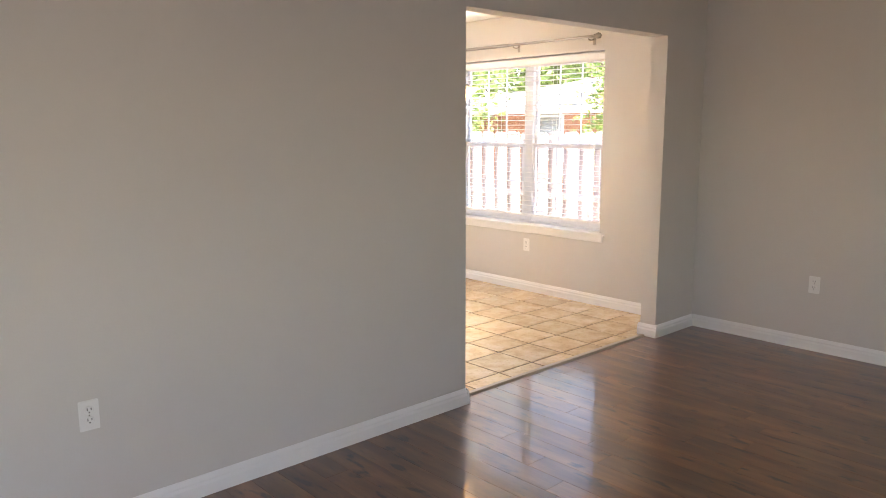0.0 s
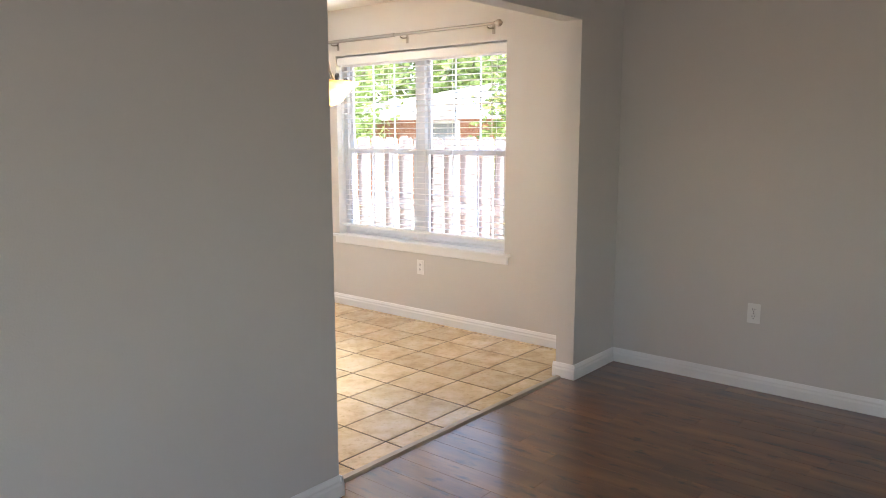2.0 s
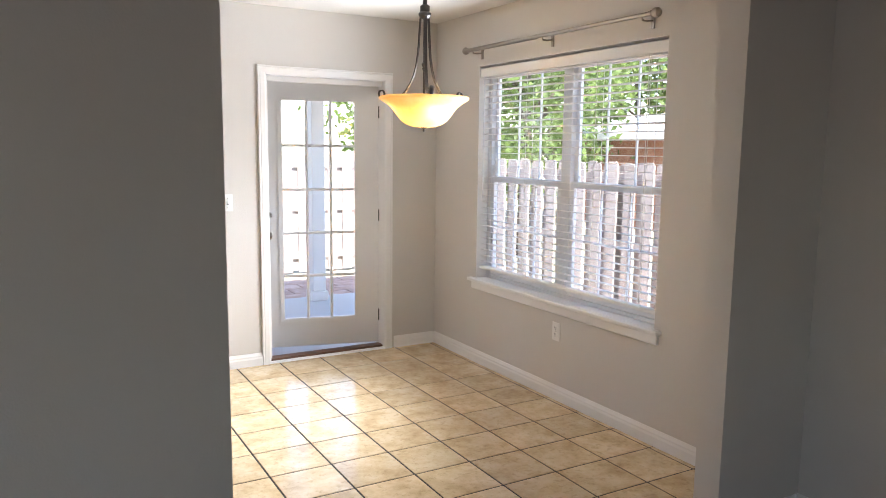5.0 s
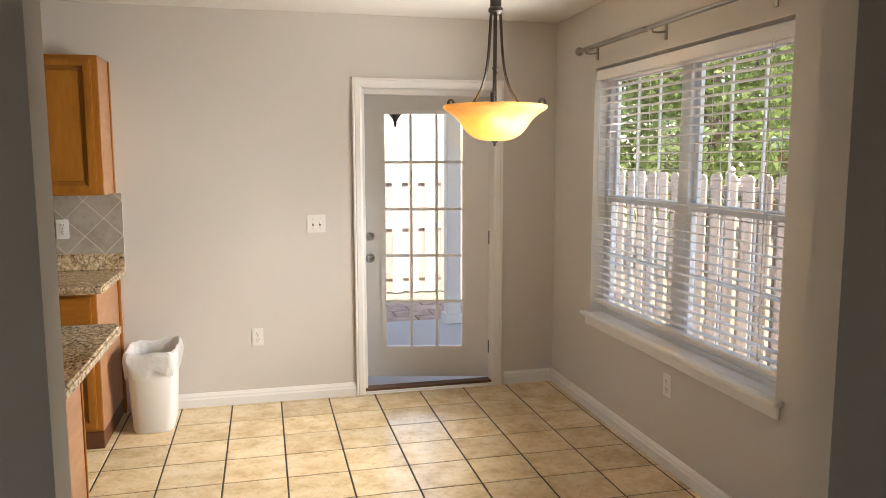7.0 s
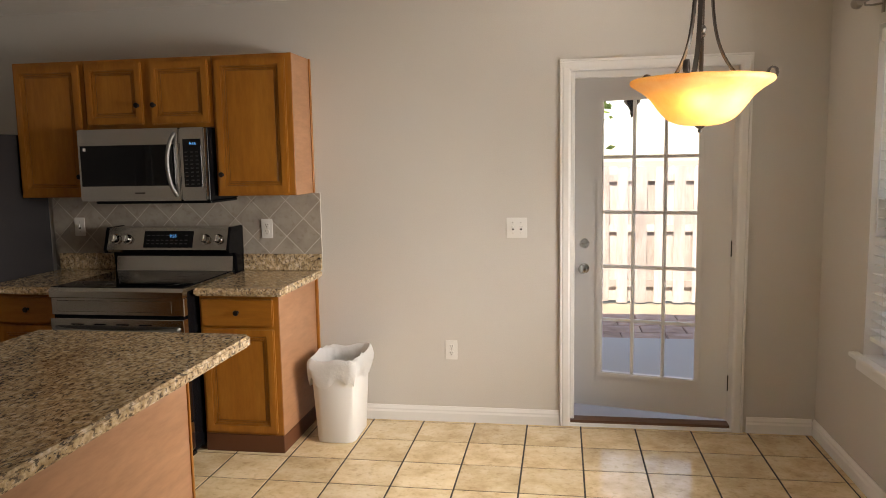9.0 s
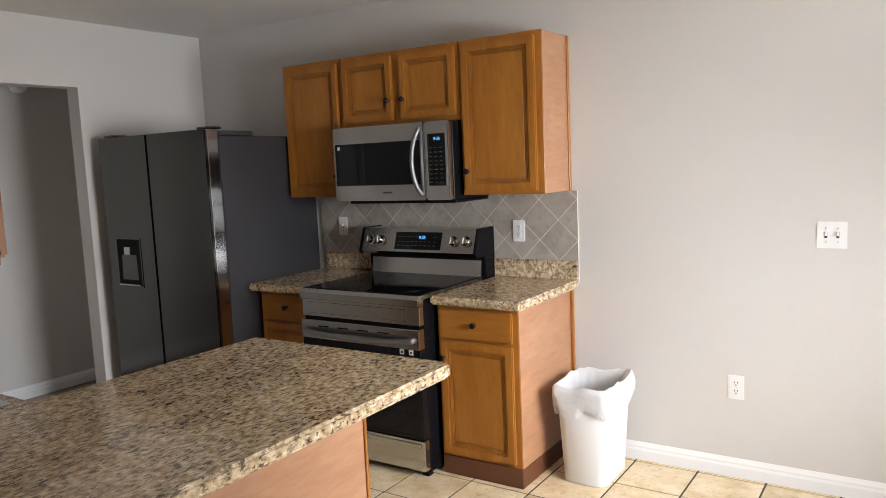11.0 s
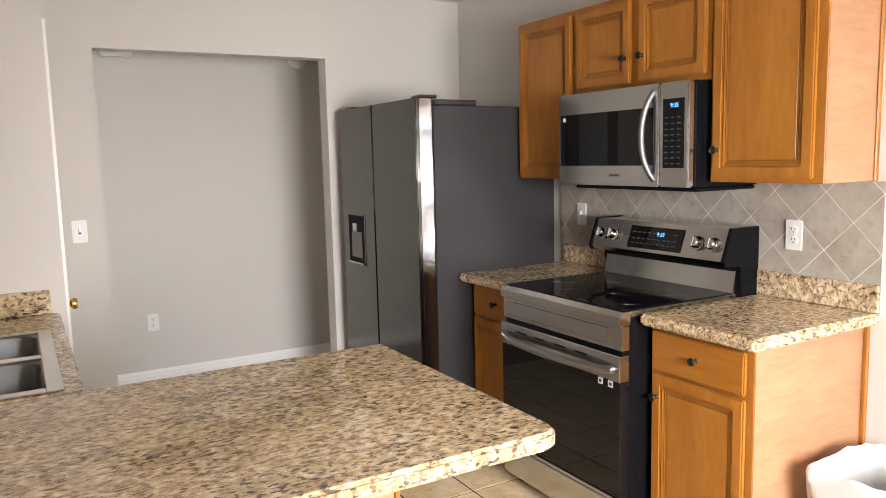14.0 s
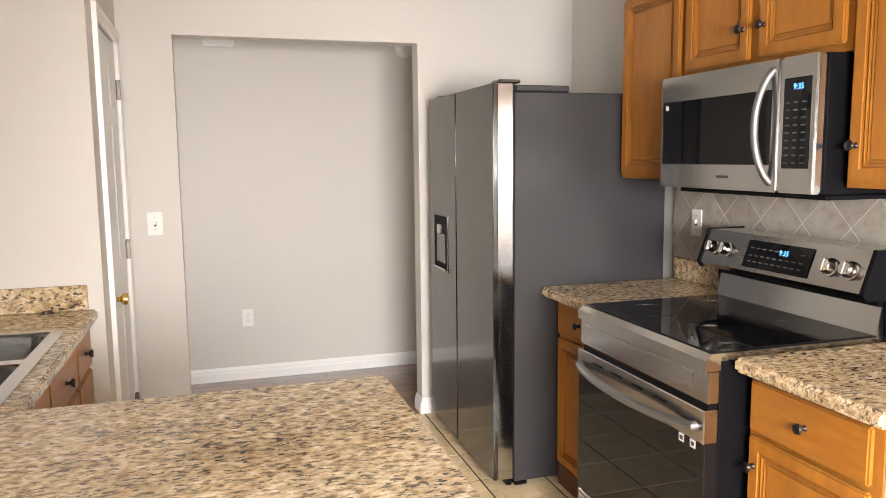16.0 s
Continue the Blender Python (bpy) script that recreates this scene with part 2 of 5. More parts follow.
def tile_material(name, c1, c2, c3, rough, lo=0.9, hi=1.08):
    m = mat(name, c2, rough)
    t = nd(m, "ShaderNodeTexCoord")
    o, mul, va = nd(m, "ShaderNodeObjectInfo"), m.node_tree.nodes.new("ShaderNodeMath"), m.node_tree.nodes.new("ShaderNodeVectorMath")
    mul.operation = "MULTIPLY"
    mul.inputs[1].default_value = 53.0
    ln(m, o.outputs["Random"], mul.inputs[0])
    ln(m, t.outputs["Object"], va.inputs[0])
    ln(m, mul.outputs[0], va.inputs[1])
    v = va.outputs[0]
    a, b = noise_tex(m, 7, 5, v, 0.65), noise_tex(m, 34, 4, v, 0.6)
    col = ramp(m, a, [(0.33, c1), (0.5, c2), (0.66, c3)])
    col = mixc(m, 0.5, col, ramp(m, b, [(0.30, (0.62, 0.55, 0.46)), (0.46, (1, 1, 1))]), "MULTIPLY")
    ln(m, tint_random(m, col, lo, hi), bsdf(m).inputs["Base Color"])
    bump(m, b, 0.06, 0.003)
    return m


M_TILE = tile_material("beige_floor_tile", (0.56, 0.41, 0.235), (0.69, 0.535, 0.33), (0.77, 0.635, 0.43), 0.13)
M_BSTILE = tile_material("greige_wall_tile", (0.32, 0.28, 0.235), (0.38, 0.34, 0.29), (0.43, 0.39, 0.34), 0.32, 0.93, 1.05)
M_GROUT = paint("dark_grout", (0.045, 0.038, 0.032), 0.85, 200, 0.3, 0.3)
M_GROUTL = paint("light_grout", (0.68, 0.65, 0.60), 0.85, 200, 0.3, 0.1)
M_CONC = paint("patio_concrete", (0.52, 0.52, 0.52), 0.85, 120, 0.4, 0.2)
M_GROUND = paint("sandy_ground", (0.40, 0.34, 0.25), 0.95, 60, 1.0, 0.35)
M_PAVER = tile_material("clay_paver", (0.30, 0.19, 0.15), (0.40, 0.27, 0.22), (0.48, 0.35, 0.30), 0.85)
M_FENCE = wood_material("weathered_fence", (0.38, 0.325, 0.30), (0.50, 0.44, 0.415), (0.58, 0.52, 0.49), (5, 5, 0.8), 0.85, 1.0, True)
M_BRICK = tile_material("red_brick", (0.30, 0.13, 0.08), (0.40, 0.19, 0.12), (0.46, 0.25, 0.17), 0.85)
M_ROOF = paint("roof_shingle", (0.46, 0.44, 0.42), 0.9, 20, 0.8, 0.25)
M_SIDING = paint("porch_white_paint", (0.74, 0.73, 0.71), 0.55, 80, 0.1, 0.06)
M_BARK = paint("bark", (0.10, 0.07, 0.05), 0.9, 30, 1.0, 0.4)


def leaf_material(name, base):
    m = mat(name, base, 0.55)
    o = nd(m, "ShaderNodeNewGeometry")
    col = ramp(m, o.outputs["Random Per Island"], [(0.0, tuple(c * 0.6 for c in base)), (1.0, tuple(c * 1.5 for c in base))])
    ln(m, col, bsdf(m).inputs["Base Color"])
    nt = m.node_tree
    tl, mx = nt.nodes.new("ShaderNodeBsdfTranslucent"), nt.nodes.new("ShaderNodeMixShader")
    ln(m, col, tl.inputs[0])
    mx.inputs[0].default_value = 0.5
    ln(m, bsdf(m).outputs[0], mx.inputs[1])
    ln(m, tl.outputs[0], mx.inputs[2])
    ln(m, mx.outputs[0], nt.nodes["Material Output"].inputs["Surface"])
    return m


M_LEAF = leaf_material("tree_leaf", (0.16, 0.22, 0.06))


def emitter(name, colour, strength):
    m = mat(name, (0, 0, 0), 0.4)
    bsdf(m).inputs["Emission Color"].default_value = (*colour, 1)
    bsdf(m).inputs["Emission Strength"].default_value = strength
    return m


M_BLUE = emitter("display_digits", (0.10, 0.45, 1.0), 0.30)
M_RING = mat("burner_print", (0.013, 0.013, 0.013), 0.2)
M_INK = mat("panel_print", (0.06, 0.06, 0.06), 0.5)


def shade_material():
    m = bpy.data.materials.new("amber_alabaster_glass")
    m.use_nodes = True
    nt = m.node_tree
    p = nt.nodes["Principled BSDF"]
    n = noise_tex(m, 9, 5, coords(m), 0.6)
    c = ramp(m, n, [(0.3, (0.90, 0.60, 0.27)), (0.7, (0.96, 0.74, 0.42))])
    nt.links.new(c, p.inputs["Base Color"])
    p.inputs["Roughness"].default_value = 0.25
    tl, mx = nt.nodes.new("ShaderNodeBsdfTranslucent"), nt.nodes.new("ShaderNodeMixShader")
    nt.links.new(c, tl.inputs[0])
    mx.inputs[0].default_value = 0.65
    nt.links.new(p.outputs[0], mx.inputs[1])
    nt.links.new(tl.outputs[0], mx.inputs[2])
    nt.links.new(mx.outputs[0], nt.nodes["Material Output"].inputs["Surface"])
    return m


M_SHADE = shade_material()


def liner_material():
    m = mat("thin_plastic_liner", (0.80, 0.80, 0.79), 0.35)
    nt = m.node_tree
    tl, mx = nt.nodes.new("ShaderNodeBsdfTranslucent"), nt.nodes.new("ShaderNodeMixShader")
    tl.inputs[0].default_value = (0.8, 0.8, 0.8, 1)
    mx.inputs[0].default_value = 0.4
    nt.links.new(bsdf(m).outputs[0], mx.inputs[1])
    nt.links.new(tl.outputs[0], mx.inputs[2])
    nt.links.new(mx.outputs[0], nt.nodes["Material Output"].inputs["Surface"])
    bump(m, noise_tex(m, 30, 3, coords(m)), 0.5, 0.01)
    return m


M_LINER = liner_material()

# ---- mesh helpers ----


def boxes(*pairs, bev=0.0, seg=1):
    """Bevelled boxes, each from a low and a high corner, in one bmesh."""
    bm = bmesh.new()
    for lo, hi in pairs:
        r = bmesh.ops.create_cube(bm, size=1.0)
        vs = r["verts"]
        for v in vs:
            v.co = Vector([lo[i] + (v.co[i] + 0.5) * (hi[i] - lo[i]) for i in range(3)])
        if bev:
            es = list({e for v in vs for e in v.link_edges})
            bmesh.ops.bevel(bm, geom=es, offset=min(bev, 0.45 * min(abs(hi[i] - lo[i]) for i in range(3))), segments=seg, affect="EDGES")
    return bm


def lathe(profile, n=32, bm=None, at=(0, 0, 0), axis="z"):
    """Turn a profile of (radius, height) about an axis."""
    bm = bm or bmesh.new()
    rings = []
    for r, h in profile:
        ring = []
        for k in range(n if r > 1e-6 else 1):
            a = 2 * math.pi * k / n
            p = (r * math.cos(a), r * math.sin(a), h)
            if axis == "y":
                p = (p[0], -h, p[1])
            elif axis == "x":
                p = (h, p[0], p[1])
            ring.append(bm.verts.new(Vector(p) + Vector(at)))
        rings.append(ring)
    for a, b in zip(rings, rings[1:]):
        for k in range(n):
            q = [a[k % len(a)], a[(k + 1) % len(a)], b[(k + 1) % len(b)], b[k % len(b)]]
            q = list(dict.fromkeys(q))
            if len(q) > 2:
                bm.faces.new(q)
    bmesh.ops.recalc_face_normals(bm, faces=bm.faces)
    return bm


def tube(points, r, n=10, bm=None):
    """A round bar along points; r is one radius or one for each point."""
    bm = bm or bmesh.new()
    pts = [Vector(p) for p in points]
    rad = r if isinstance(r, (list, tuple)) else [r] * len(pts)
    rings, side = [], None
    for i, p in enumerate(pts):
        d = (pts[min(i + 1, len(pts) - 1)] - pts[max(i - 1, 0)]).normalized()
        if side is None:
            side = d.orthogonal().normalized()
        side = (side - d * side.dot(d)).normalized()
        up = d.cross(side)
        rings.append([bm.verts.new(p + rad[i] * (math.cos(2 * math.pi * k / n) * side + math.sin(2 * math.pi * k / n) * up)) for k in range(n)])
    for a, b in zip(rings, rings[1:]):
        for k in range(n):
            bm.faces.new((a[k], a[(k + 1) % n], b[(k + 1) % n], b[k]))
    bm.faces.new(rings[0][::-1])
    bm.faces.new(rings[-1])
    bmesh.ops.recalc_face_normals(bm, faces=bm.faces)
    return bm


def strap(points, across, half, thick):
    """A flat bar along points, its width across a fixed direction."""
    bm = bmesh.new()
    pts, across = [Vector(p) for p in points], Vector(across)
    rings = []
    for i, p in enumerate(pts):
        d = (pts[min(i + 1, len(pts) - 1)] - pts[max(i - 1, 0)]).normalized()
        up = d.cross(across).normalized()
        rings.append([bm.verts.new(p + across * a * half + up * b * thick) for a, b in ((-1, -0.6), (-0.8, -1), (0.8, -1), (1, -0.6), (1, 0.6), (0.8, 1), (-0.8, 1), (-1, 0.6))])
    for a, b in zip(rings, rings[1:]):
        for k in range(8):
            bm.faces.new((a[k], a[(k + 1) % 8], b[(k + 1) % 8], b[k]))
    bm.faces.new(rings[0][::-1])
    bm.faces.new(rings[-1])
    bmesh.ops.recalc_face_normals(bm, faces=bm.faces)
    return bm


def prism(poly, axis, lo, hi, bm=None):
    """A polygon of (a, b) drawn out along x, y or z."""
    bm = bm or bmesh.new()

    def at(a, b, c):
        return {"x": (c, a, b), "y": (a, c, b), "z": (a, b, c)}[axis]
    f = [bm.verts.new(at(a, b, lo)) for a, b in poly]
    g = [bm.verts.new(at(a, b, hi)) for a, b in poly]
    bm.faces.new(f)
    bm.faces.new(g[::-1])
    n = len(poly)
    for k in range(n):
        bm.faces.new((f[k], g[k], g[(k + 1) % n], f[(k + 1) % n]))
    bmesh.ops.recalc_face_normals(bm, faces=bm.faces)
    return bm


def ring_mesh(outer, inner, axis, lo, hi, bev=0.0, seg=1):
    """A flat frame: the rectangle (a0, b0, a1, b1) less an inner one, drawn out along an axis."""
    bm = bmesh.new()

    def at(a, b, c):
        return {"x": (c, a, b), "y": (a, c, b), "z": (a, b, c)}[axis]

    def loop(r, c):
        return [bm.verts.new(at(a, b, c)) for a, b in ((r[0], r[1]), (r[2], r[1]), (r[2], r[3]), (r[0], r[3]))]
    o0, i0, o1, i1 = loop(outer, lo), loop(inner, lo), loop(outer, hi), loop(inner, hi)
    for k in range(4):
        n = (k + 1) % 4
        for q in ((o0[k], o0[n], i0[n], i0[k]), (o1[k], o1[n], i1[n], i1[k]), (o0[k], o0[n], o1[n], o1[k]), (i0[k], i0[n], i1[n], i1[k])):
            bm.faces.new(q)
    bmesh.ops.recalc_face_normals(bm, faces=bm.faces)
    if bev:
        es = [e for e in bm.edges if len(e.link_faces) == 2 and e.calc_face_angle(0) > 0.5]
        bmesh.ops.bevel(bm, geom=es, offset=bev, segments=seg, affect="EDGES")
    return bm


def bezier(p0, p1, p2, p3, n=14):
    p0, p1, p2, p3 = map(Vector, (p0, p1, p2, p3))
    return [(1 - t) ** 3 * p0 + 3 * t * (1 - t) ** 2 * p1 + 3 * t * t * (1 - t) * p2 + t ** 3 * p3 for t in (k / n for k in range(n + 1))]


def finish(bm, name, material, smooth=False):
    me = bpy.data.meshes.new(name)
    bm.to_mesh(me)
    bm.free()
    for m in (material if isinstance(material, (list, tuple)) else [material]):
        me.materials.append(m)
    if smooth:
        me.polygons.foreach_set("use_smooth", [True] * len(me.polygons))
        me.set_sharp_from_angle(angle=radians(40))
    return me


def part(name, bm, material, parent=None, label="", smooth=False):
    ob = new(name, finish(bm, name, material, smooth))
    ob.parent = parent
    return tagged(ob, label)


def thing(name, at, label, category, rz=0, group=""):
    ob = new(name)
    ob.empty_display_size = 0.1
    ob.matrix_basis = pose(*at, 0, 0, rz)
    return tagged(ob, label, category, group)


def struct(name, bm, material, label, category, smooth=False):
    return tagged(part(name, bm, material, None, "", smooth), label, category, "", "structure")


def words(name, text, size, m, material, parent):
    """Letters in the built-in font, as a thin mesh."""
    cu = bpy.data.curves.new(name, "FONT")
    cu.body, cu.size, cu.extrude, cu.resolution_u = text, size, 0.0004, 3
    cu.align_x, cu.align_y = "CENTER", "CENTER"
    tmp = bpy.data.objects.new(name, cu)
    me = bpy.data.meshes.new_from_object(tmp)
    bpy.data.objects.remove(tmp)
    me.materials.clear()
    me.materials.append(material)
    ob = new(name, me)
    ob.parent, ob.matrix_basis = parent, m
    return ob


# ---- structure ----
CEIL = 2.49
EX, NY, SY0, SY1 = 5.50, 6.20, 2.967, 3.09      # east face, north face, south wall's two faces
KX = -0.127                                      # kitchen's west face
OL, OR_, OH = 3.090, 4.99, 2.112                  # opening to the living room
# the gap at the hall's south end is unseen, added to admit fill light
struct("wall_south", boxes(((-3.0, SY0, 0), (-1.17, SY1, CEIL)), ((-1.17, SY0, 2.095), (-0.26, SY1, CEIL)), ((-0.26, SY0, 0), (OL, SY1, CEIL)), ((OR_, SY0, 0), (EX, SY1, CEIL)), ((OL, SY0, OH), (OR_, SY1, CEIL))), M_WALL,
       "warm grey painted wall with a wide cased-free opening", "wall")
WY0, WY1, WZ0, WZ1 = 3.84, 5.59, 0.60, 2.12
struct("wall_east", boxes(((EX, -3.6, -0.3), (EX + 0.16, WY0, CEIL)), ((EX, WY1, -0.3), (EX + 0.16, NY + 0.16, CEIL)), ((EX, WY0, -0.3), (EX + 0.16, WY1, WZ0)), ((EX, WY0, WZ1), (EX + 0.16, WY1, CEIL))), M_WALL,
       "warm grey painted outer wall with a wide window", "wall")
DX0, DX1, DH = 4.155, 5.062, 2.040
struct("wall_north", boxes(((-1.4, NY, -0.3), (DX0, NY + 0.16, CEIL)), ((DX1, NY, -0.3), (EX, NY + 0.16, CEIL)), ((DX0, NY, DH), (DX1, NY + 0.16, CEIL)), ((DX0, NY, -0.3), (DX1, NY + 0.16, -0.002))), M_WALL,
       "warm grey painted wall with the back door", "wall")
HY0, HY1, HH = 3.998, 5.265, 2.095
struct("wall_west", boxes(((KX - 0.115, 3.74, 0), (KX, HY0, CEIL)), ((KX - 0.115, HY1, 0), (KX, NY, CEIL)), ((KX - 0.115, HY0, HH), (KX, HY1, CEIL))), M_WALL,
       "pale painted kitchen wall with an opening to the hall", "wall")
PX, PY = 0.82, 3.74                              # pantry corner
struct("wall_pantry_east", boxes(((PX - 0.11, SY1, 0), (PX, PY - 0.11, CEIL))), M_WALL, "pale painted side wall of the pantry", "wall")
PD0, PD1, PDH = -0.055, 0.605, 2.035
struct("wall_pantry_north", boxes(((KX, PY - 0.11, 0), (PD0, PY, CEIL)), ((PD1, PY - 0.11, 0), (PX, PY, CEIL)), ((PD0, PY - 0.11, PDH), (PD1, PY, CEIL))), M_WALL,
       "pale painted pantry wall with a white door", "wall")
HX = -1.17
struct("wall_hall", boxes(((HX - 0.1, SY1, 0), (HX, NY, CEIL))), M_WALL, "plain grey hall wall", "wall")
struct("wall_hall_end", boxes(((HX - 0.1, 6.06, 0), (KX - 0.115, NY, CEIL))), M_WALL, "plain grey end of the hall", "wall")
# living room behind the walk; its two unseen window openings are assumed, for light
struct("wall_living_west", boxes(((-3.1, -3.6, 0), (-3.0, -0.4, CEIL)), ((-3.1, 1.0, 0), (-3.0, SY1, CEIL)), ((-3.1, -0.4, 0), (-3.0, 1.0, 0.8)), ((-3.1, -0.4, 2.1), (-3.0, 1.0, CEIL))), M_WALL, "plain grey living room wall", "wall")
struct("wall_living_south", boxes(((-3.1, -3.7, 0), (-0.6, -3.6, CEIL)), ((0.8, -3.7, 0), (EX, -3.6, CEIL)), ((-0.6, -3.7, 0), (0.8, -3.6, 0.8)), ((-0.6, -3.7, 2.1), (0.8, -3.6, CEIL))), M_WALL, "plain grey living room wall", "wall")
struct("ceiling", boxes(((-3.1, -3.7, CEIL), (EX + 0.16, NY + 0.16, CEIL + 0.12))), M_CEIL, "white textured ceiling", "ceiling")
# unseen roof, carried past the south wall to keep sun off the living room
struct("roof_slab", boxes(((-3.4, -6.6, CEIL + 0.16), (EX + 0.5, NY + 0.45, CEIL + 0.3))), M_ROOF, "unseen shingle roof over the house, extended south to block the sun", "roof")
struct("foundation", boxes(((-3.1, -3.7, -0.3), (EX, NY, -0.012))), M_CONC, "concrete slab under the floors", "floor")

BASE = [(0, 0), (0.016, 0), (0.016, 0.050), (0.012, 0.062), (0.012, 0.070), (0.006, 0.084), (0.004, 0.090), (0, 0.090)]


def baseboard(axis, wall, sign, lo, hi):
    """A moulded skirting along x or y, proud of the wall at the given side."""
    poly = [(wall + sign * (a + 0.0005), b) for a, b in BASE]
    return struct("baseboard", prism(poly, axis, lo, hi), M_TRIM, "white moulded baseboard along the wall", "baseboard")


baseboard("x", SY0, -1, -3.0, -1.17)
baseboard("x", SY0, -1, -0.26, OL)
baseboard("x", SY0, -1, OR_, EX - 0.017)
baseboard("y", EX, -1, -3.6, SY0)
baseboard("y", OR_, -1, SY0 - 0.016, SY1 + 0.016)
baseboard("y", OL, 1, SY0 - 0.016, SY1 + 0.016)
baseboard("x", SY1, 1, OR_, EX - 0.017)
baseboard("y", EX, -1, SY1, NY)
baseboard("x", NY, -1, 2.70, DX0 - 0.057)
baseboard("x", NY, -1, DX1 + 0.075, EX - 0.017)
baseboard("y", HX, 1, SY1, 6.06)
baseboard("y", KX, 1, HY1 + 0.0, 5.9)
baseboard("x", HY1, -1, KX - 0.115, KX + 0.016)
baseboard("y", KX, 1, PY, HY0)

# transition strip at the opening
struct("threshold_strip", prism([(3.040, 0.0), (3.045, 0.011), (3.072, 0.011), (3.088, 0.002), (3.088, -0.01), (3.035, -0.01)], "x", OL + 0.018, OR_ - 0.018), M_STRIP, "pale metal edged transition strip between wood and tile", "trim")

# ---- casings and doors ----
CAS = [(0.0, 0.0), (0.0, 0.012), (0.012, 0.017), (0.040, 0.019), (0.046, 0.016), (0.050, 0.019), (0.058, 0.019), (0.060, 0.0)]


def casing(parent, x0, x1, z, y, sign, name="casing"):
    """Mitred-looking moulded casing round an opening in a wall facing along y."""
    part(name, prism([(x0 - a, y + sign * b) for a, b in CAS], "z", 0.0, z + 0.06), M_TRIM, parent)
    part(name, prism([(x1 + a, y + sign * b) for a, b in CAS], "z", 0.0, z + 0.06), M_TRIM, parent)
    part(name, prism([(y + sign * (b + 0.001), z + a) for a, b in CAS], "x", x0 - 0.059, x1 + 0.059), M_TRIM, parent)


def knob(parent, name, at, direction, material, r=0.027, label=""):
    """A round door knob with rose; direction -1 points towards -y."""
    prof = [(0, 0), (r * 1.15, 0), (r * 1.15, 0.006), (r * 0.45, 0.010), (r * 0.42, 0.028), (r * 0.9, 0.036), (r, 0.048), (r * 0.85, 0.058), (r * 0.5, 0.061), (0, 0.061)]
    return part(name, lathe([(a, b * -direction) for a, b in prof], 24, None, at, "y"), material, parent, label, True)


def back_door():
    d = thing("door_1", (5.055, 6.305, 0.032), "white half-open glazed back door with fifteen panes", "door", -13.5)
    d["kind"] = "structure"
    W, H, T = 0.893, 1.995, 0.044
    gx0, gx1, gz0, gz1 = -0.757, -0.150, 0.185, 1.885
    part("panel", boxes(((-W, 0, 0), (gx0 + 0.03, T, H)), ((gx1 - 0.03, 0, 0), (0, T, H)), ((gx0 + 0.03, 0, 0), (gx1 - 0.03, T, gz0 + 0.03)), ((gx0 + 0.03, 0, gz1 - 0.03), (gx1 - 0.03, T, H))), M_DOOR, d)
    bm = ring_mesh((gx0, gz0, gx1, gz1), (gx0 + 0.036, gz0 + 0.036, gx1 - 0.036, gz1 - 0.036), "y", -0.012, 0.0, 0.005, 2)
    part("lite_frame", bm, M_DOOR, d)
    ix0, ix1, iz0, iz1 = gx0 + 0.036, gx1 - 0.036, gz0 + 0.036, gz1 - 0.036
    for k in (1, 2):
        x = ix0 + (ix1 - ix0) * k / 3
        part("muntin", boxes(((x - 0.010, -0.006, iz0), (x + 0.010, 0.016, iz1)), bev=0.004), M_DOOR, d)
    for k in (1, 2, 3, 4):
        z = iz0 + (iz1 - iz0) * k / 5
        part("muntin", boxes(((ix0, -0.005, z - 0.010), (ix1, 0.015, z + 0.010)), bev=0.004), M_DOOR, d)
    for i in range(3):
        for j in range(5):
            x0, z0 = ix0 + (ix1 - ix0) * i / 3, iz0 + (iz1 - iz0) * j / 5
            p = part("pane", boxes(((x0 + 0.008, 0.018, z0 + 0.008), (x0 + (ix1 - ix0) / 3 - 0.008, 0.021, z0 + (iz1 - iz0) / 5 - 0.008))), M_GLASS, d)
            p.visible_shadow = False
    knob(d, "door_knob", (-W + 0.062, 0, 0.855), -1, M_CHROME, 0.027, "satin nickel door knob")
    part("deadbolt", lathe([(0, 0), (0.030, 0), (0.030, -0.010), (0.024, -0.014), (0, -0.014)], 24, boxes(((-W + 0.050, -0.026, 1.003), (-W + 0.074, -0.010, 1.011)), bev=0.003), (-W + 0.062, 0, 1.007), "y"), M_CHROME, d, "satin nickel deadbolt with thumb turn", True)
    for z in (0.22, 1.0, 1.78):
        part("hinge", lathe([(0, 0), (0.007, 0), (0.007, 0.09), (0, 0.09)], 10, None, (0.004, -0.006, z - 0.045)), M_BRONZE, d)
    # frame
    f = thing("door_frame", (0, 0, 0), "white moulded casing and jambs round the back door", "door frame")
    f["kind"] = "structure"
    casing(f, DX0 + 0.004, DX1 - 0.004, DH - 0.004, NY, -1)
    part("jamb", boxes(((DX0, NY - 0.004, 0), (DX0 + 0.006, NY + 0.165, DH))), M_TRIM, f)
    part("jamb", boxes(((DX1 - 0.006, NY - 0.004, 0), (DX1, NY + 0.165, DH))), M_TRIM, f)
    part("head_jamb", boxes(((DX0 + 0.006, NY - 0.004, DH - 0.006), (DX1 - 0.006, NY + 0.165, DH))), M_TRIM, f)
    part("stop", boxes(((DX0 + 0.0065, NY + 0.045, 0.026), (DX0 + 0.028, NY + 0.075, DH - 0.0065)), bev=0.002), M_TRIM, f)
    part("stop", boxes(((DX0 + 0.0285, NY + 0.045, DH - 0.044), (DX1 - 0.0065, NY + 0.075, DH - 0.0065)), bev=0.002), M_TRIM, f)
